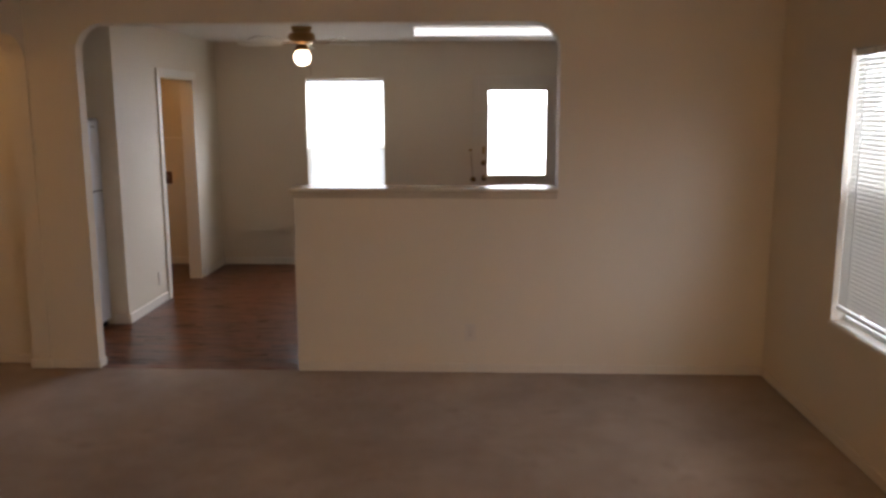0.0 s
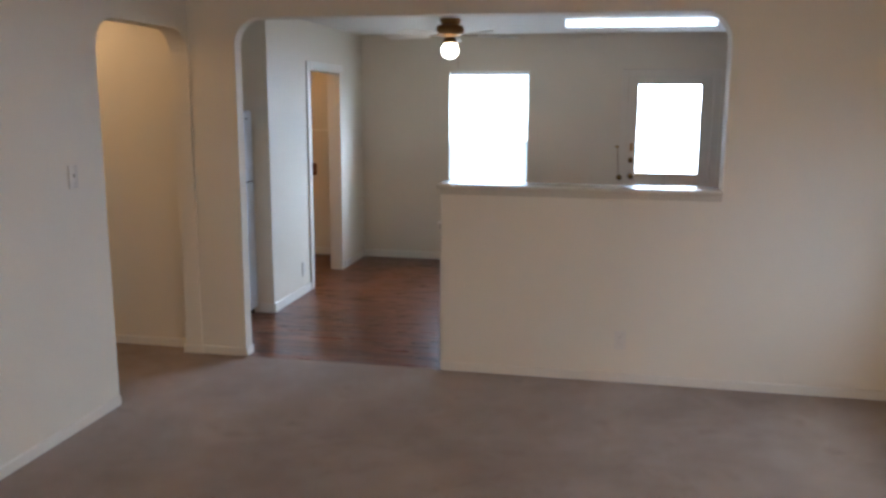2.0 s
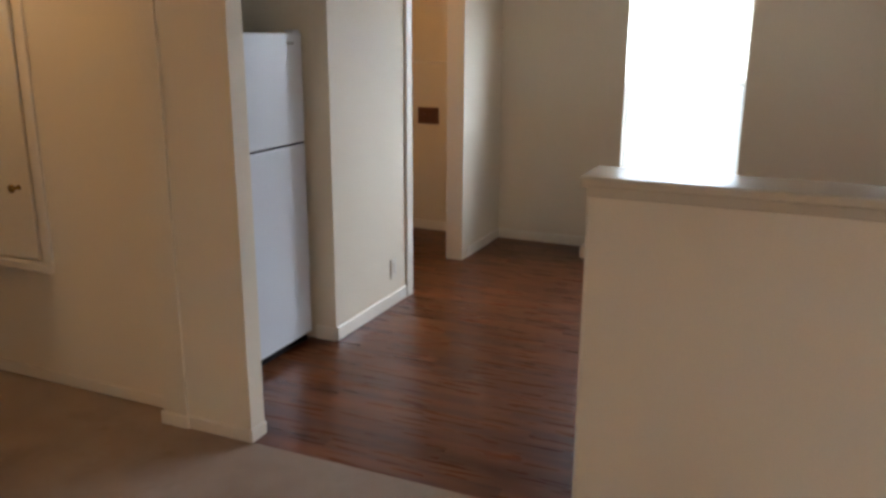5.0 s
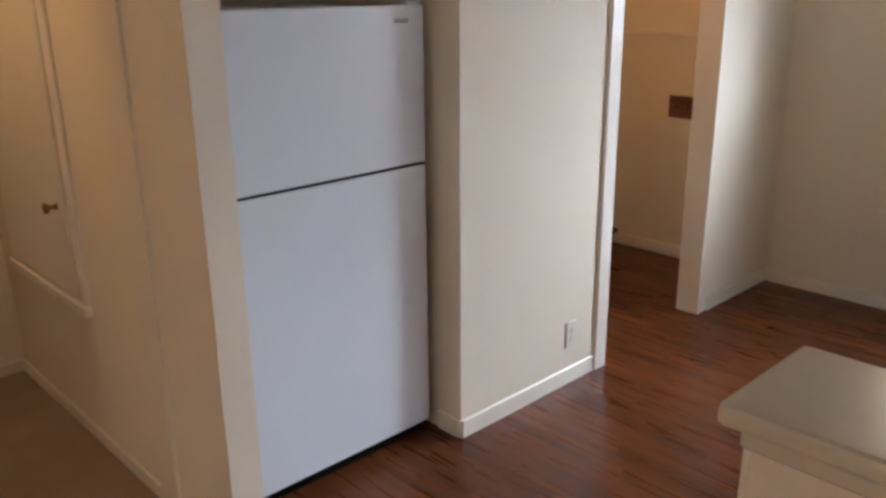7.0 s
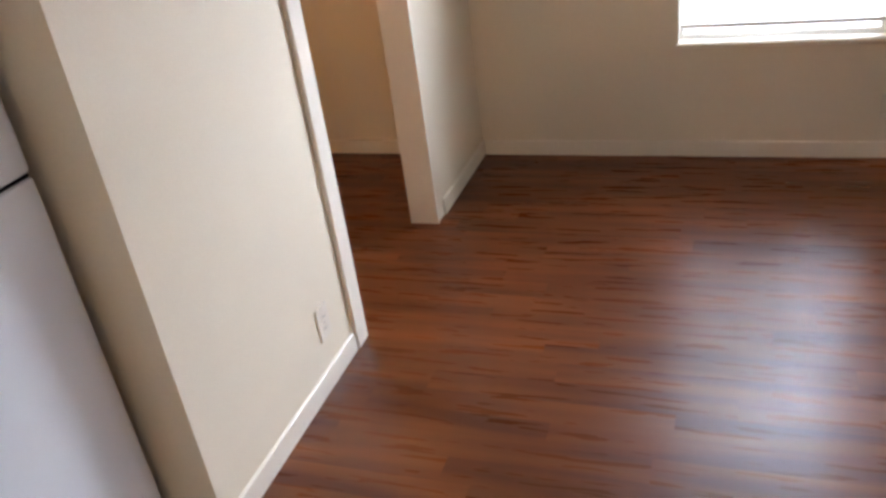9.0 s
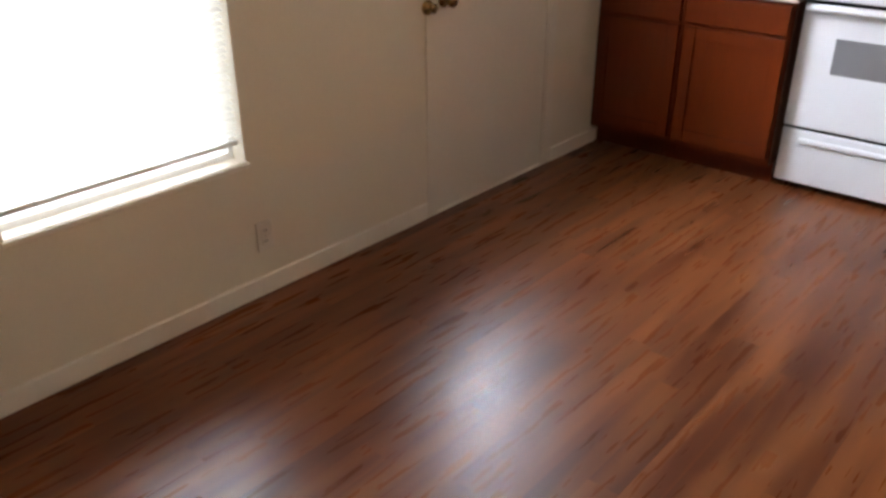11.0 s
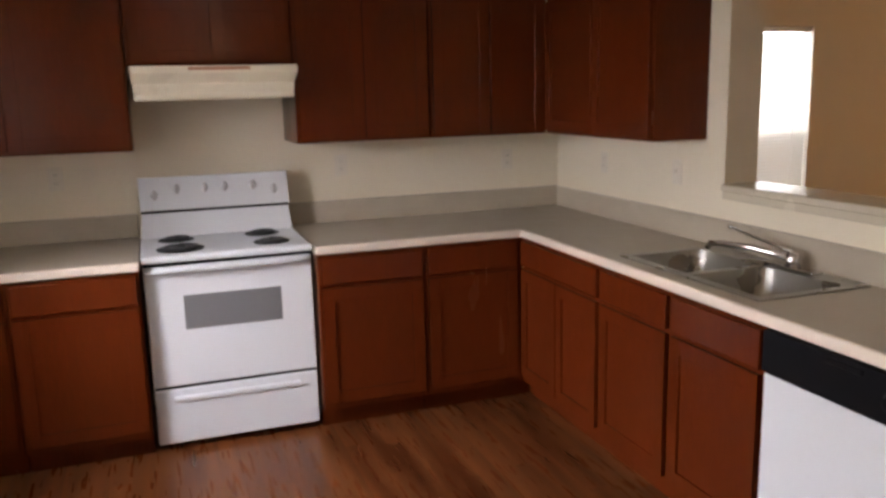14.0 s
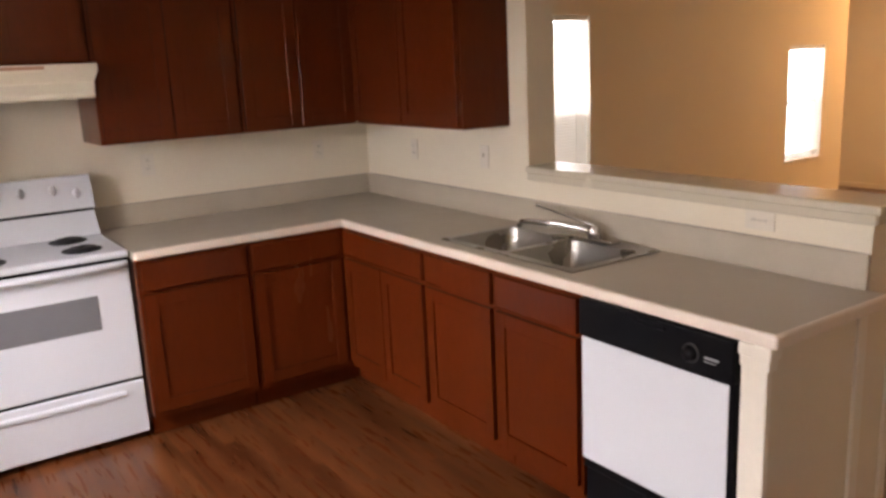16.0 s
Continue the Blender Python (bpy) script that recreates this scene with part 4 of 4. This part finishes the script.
dome_lamp("hall_lamp", -2.55, -0.45, HL, 0.14, DOME_HALL, "lit warm frosted dome lamp on the hall ceiling")
dome_lamp("laundry_lamp", -2.25, 2.35, HK, 0.10, DOME_LAUNDRY, "lit warm frosted dome lamp in the laundry closet")
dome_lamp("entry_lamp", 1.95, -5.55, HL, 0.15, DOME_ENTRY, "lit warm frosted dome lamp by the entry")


# ---------- wall plates ----------
def wall_plate(name, at, normal, label, wide=False, toggle=False, group="wall outlets"):
    """normal: '+x', '-x', '+y' or '-y'."""
    w, h = (0.115, 0.070) if wide else (0.070, 0.115)
    ax, sg = normal[1], 1 if normal[0] == "+" else -1
    p = thing(name, at, label, "switch" if toggle else "outlet", group if not toggle else "")

    def B(u0, u1, d0, d1, z0, z1, bev=0.0):
        if ax == "y":
            return boxes([(at[0] + u0, at[0] + u1, at[1] + sg * d0, at[1] + sg * d1, at[2] + z0, at[2] + z1)], bev, 2)
        return boxes([(at[0] + sg * d0, at[0] + sg * d1, at[1] + u0, at[1] + u1, at[2] + z0, at[2] + z1)], bev, 2)
    part("plate", B(-w / 2, w / 2, 0.0, 0.006, -h / 2, h / 2, 0.002), PLATE, p)
    if toggle:
        part("toggle", B(-0.005, 0.005, 0.006, 0.018, -0.002, 0.016, 0.002), PLATE, p)
        return
    for s in (-1, 1):
        u, z = (s * 0.021, 0) if wide else (0, s * 0.021)
        rc = part("receptacle", B(u - 0.015, u + 0.015, 0.006, 0.008, z - 0.014, z + 0.014, 0.001), PLATE, p)
        part("slot", B(u - 0.007, u - 0.005, 0.008, 0.0085, z - 0.004, z + 0.006), BLACK, rc)
        part("slot", B(u + 0.005, u + 0.007, 0.008, 0.0085, z - 0.004, z + 0.006), BLACK, rc)
    part("screw", B(-0.002, 0.002, 0.006, 0.0075, -0.002, 0.002), CHROME, p)


wall_plate("wall_outlet", (0.22, YF, 0.235), "-y", "cream plastic wall outlet low beside the kitchen window")
wall_plate("wall_outlet", (1.10, 0.0, 0.265), "-y", "cream plastic wall outlet low on the half wall")
wall_plate("wall_outlet", (XW, 1.75, 0.228), "+x", "cream plastic wall outlet low on the kitchen wall")
wall_plate("wall_outlet", (0.397, T, 1.088), "+y", "cream sideways wall outlet above the backsplash", True)
wall_plate("wall_outlet", (XE, 2.937, 1.228), "-x", "cream plastic wall outlet above the counter")
wall_plate("wall_outlet", (XE, 1.508, 1.224), "-x", "cream plastic wall outlet above the counter")
wall_plate("wall_outlet", (XE, 0.51, 1.208), "-x", "cream plastic wall outlet above the counter")
wall_plate("wall_outlet", (2.62, T, 1.21), "+y", "cream plastic wall outlet above the counter")
wall_plate("wall_switch", (1.97, T, 1.21), "+y", "cream plastic light switch above the counter", toggle=True)
wall_plate("wall_switch", (XH, -1.235, 1.30), "+x", "cream plastic light switch by the hall arch", toggle=True)


# ---------- laundry closet and hall ----------
def laundry_box():
    b = thing("washer_supply_box", (-2.198, YF, 0.94), "dark recessed washer supply box on the closet wall", "supply box")
    part("frame", boxes([(-2.288, -2.273, YF - 0.012, YF, 0.875, 1.005), (-2.123, -2.108, YF - 0.012, YF, 0.875, 1.005),
                         (-2.273, -2.123, YF - 0.012, YF, 0.99, 1.005), (-2.273, -2.123, YF - 0.012, YF, 0.875, 0.89)], 0.002, 1), DARKBOX, b)
    part("back_plate", boxes([(-2.273, -2.123, YF - 0.004, YF, 0.89, 0.99)]), DARKBOX, b)
    for x in (-2.238, -2.158):
        part("valve", turned([(0.012, 0.0), (0.012, -0.02), (0.018, -0.022), (0.018, -0.030), (0.003, -0.031)], (x, YF - 0.004, 0.945), "y"), DARKBOX, b, "", True)


laundry_box()
valve = thing("floor_valve", (-2.62, YF, 0.05), "small dark shut-off valve low on the closet wall", "valve")
part("stub", turned([(0.012, 0.0), (0.012, -0.045), (0.020, -0.047), (0.020, -0.062), (0.004, -0.064)], (-2.62, YF, 0.085), "y"), BLACK, valve, "", True)
part("handle", boxes([(-2.655, -2.585, YF - 0.062, YF - 0.050, 0.108, 0.120)], 0.003, 1), DARKBOX, valve)
cleat = thing("wall_cleat", (-2.3, YF, 1.355), "thin cream painted rail across the closet wall", "rail")
part("rail", boxes([(-2.75, XW - 0.12, YF - 0.010, YF, 1.348, 1.366)], 0.003, 1), TRIM, cleat)


def hall_cupboard():
    c = thing("linen_cupboard", (-2.84, 0.10, 0.545), "cream painted cupboard door set high in the hall wall", "cupboard")
    y = 0.10
    d = part("door", boxes([(-3.17, -2.50, y - 0.020, y - 0.002, 0.60, 2.20)], 0.004, 1), TRIM, c)
    part("sill", boxes([(-3.24, -2.43, y - 0.030, y, 0.545, 0.585)], 0.005, 1), TRIM, c)
    part("casing", boxes([(-2.485, -2.43, y - 0.014, y, 0.585, 2.26)], 0.003, 1), TRIM, c)
    part("casing", boxes([(-3.24, -3.185, y - 0.014, y, 0.585, 2.26)], 0.003, 1), TRIM, c)
    part("knob", turned([(0.013, 0.0), (0.008, -0.010), (0.008, -0.022), (0.018, -0.032), (0.019, -0.042), (0.004, -0.048)], (-2.57, y - 0.020, 0.925), "y"), BRASS, d, "dull brass knob", True)


hall_cupboard()


def hall_door():
    """Plain white door closing the far end of the hall."""
    x = -3.40
    d = thing("door_hall", (x, -0.50, 0), "plain white flush door closing the end of the hall", "door")
    d["kind"] = "structure"
    leaf = part("door_leaf", boxes([(x + 0.002, x + 0.024, -0.89, -0.135, 0.012, 2.02)], 0.003, 1), WHITE, d)
    part("casing", boxes([(x, x + 0.014, -0.128, -0.075, 0, 2.08)], 0.003, 1), TRIM, d)
    part("casing", boxes([(x, x + 0.014, -0.95, -0.897, 0, 2.08)], 0.003, 1), TRIM, d)
    part("casing", boxes([(x, x + 0.014, -0.897, -0.128, 2.027, 2.08)], 0.003, 1), TRIM, d)
    part("door_knob", turned([(0.030, 0.0), (0.030, 0.006), (0.011, 0.012), (0.011, 0.030), (0.026, 0.042), (0.026, 0.056), (0.004, 0.066)], (x + 0.024, -0.20, 0.93), "x"), BRASS, leaf, "brass door knob", True)


hall_door()


# ---------- floor planks ----------
def planks():
    """Laminate boards laid along x in staggered rows, tightly clicked together."""
    rng = random.Random(7)
    PW, PL = 0.0925, 0.92
    cache = {}
    y = 0.0
    while y < YF - 0.005:
        w = min(PW, YF - y)
        x = -2.75 - rng.random() * PL
        x_lo, x_hi = (-2.75, XE) if y > 0.06 else (-1.45, 0.10)
        while x < x_hi:
            a, b = max(x, x_lo), min(x + PL, x_hi)
            x += PL
            if b - a < 0.03:
                continue
            key = (round(b - a, 3), round(w, 3))
            if key not in cache:
                bm = bmesh.new()
                box(bm, 0.0, b - a, 0.0, w, -0.0125, 0.0)
                cache[key] = mesh_of("plank", bm, LAMINATE)
            p = new("plank", cache[key])
            p.parent = floor_kitchen
            p.location = (a, y, 0.0)
        y += PW


planks()
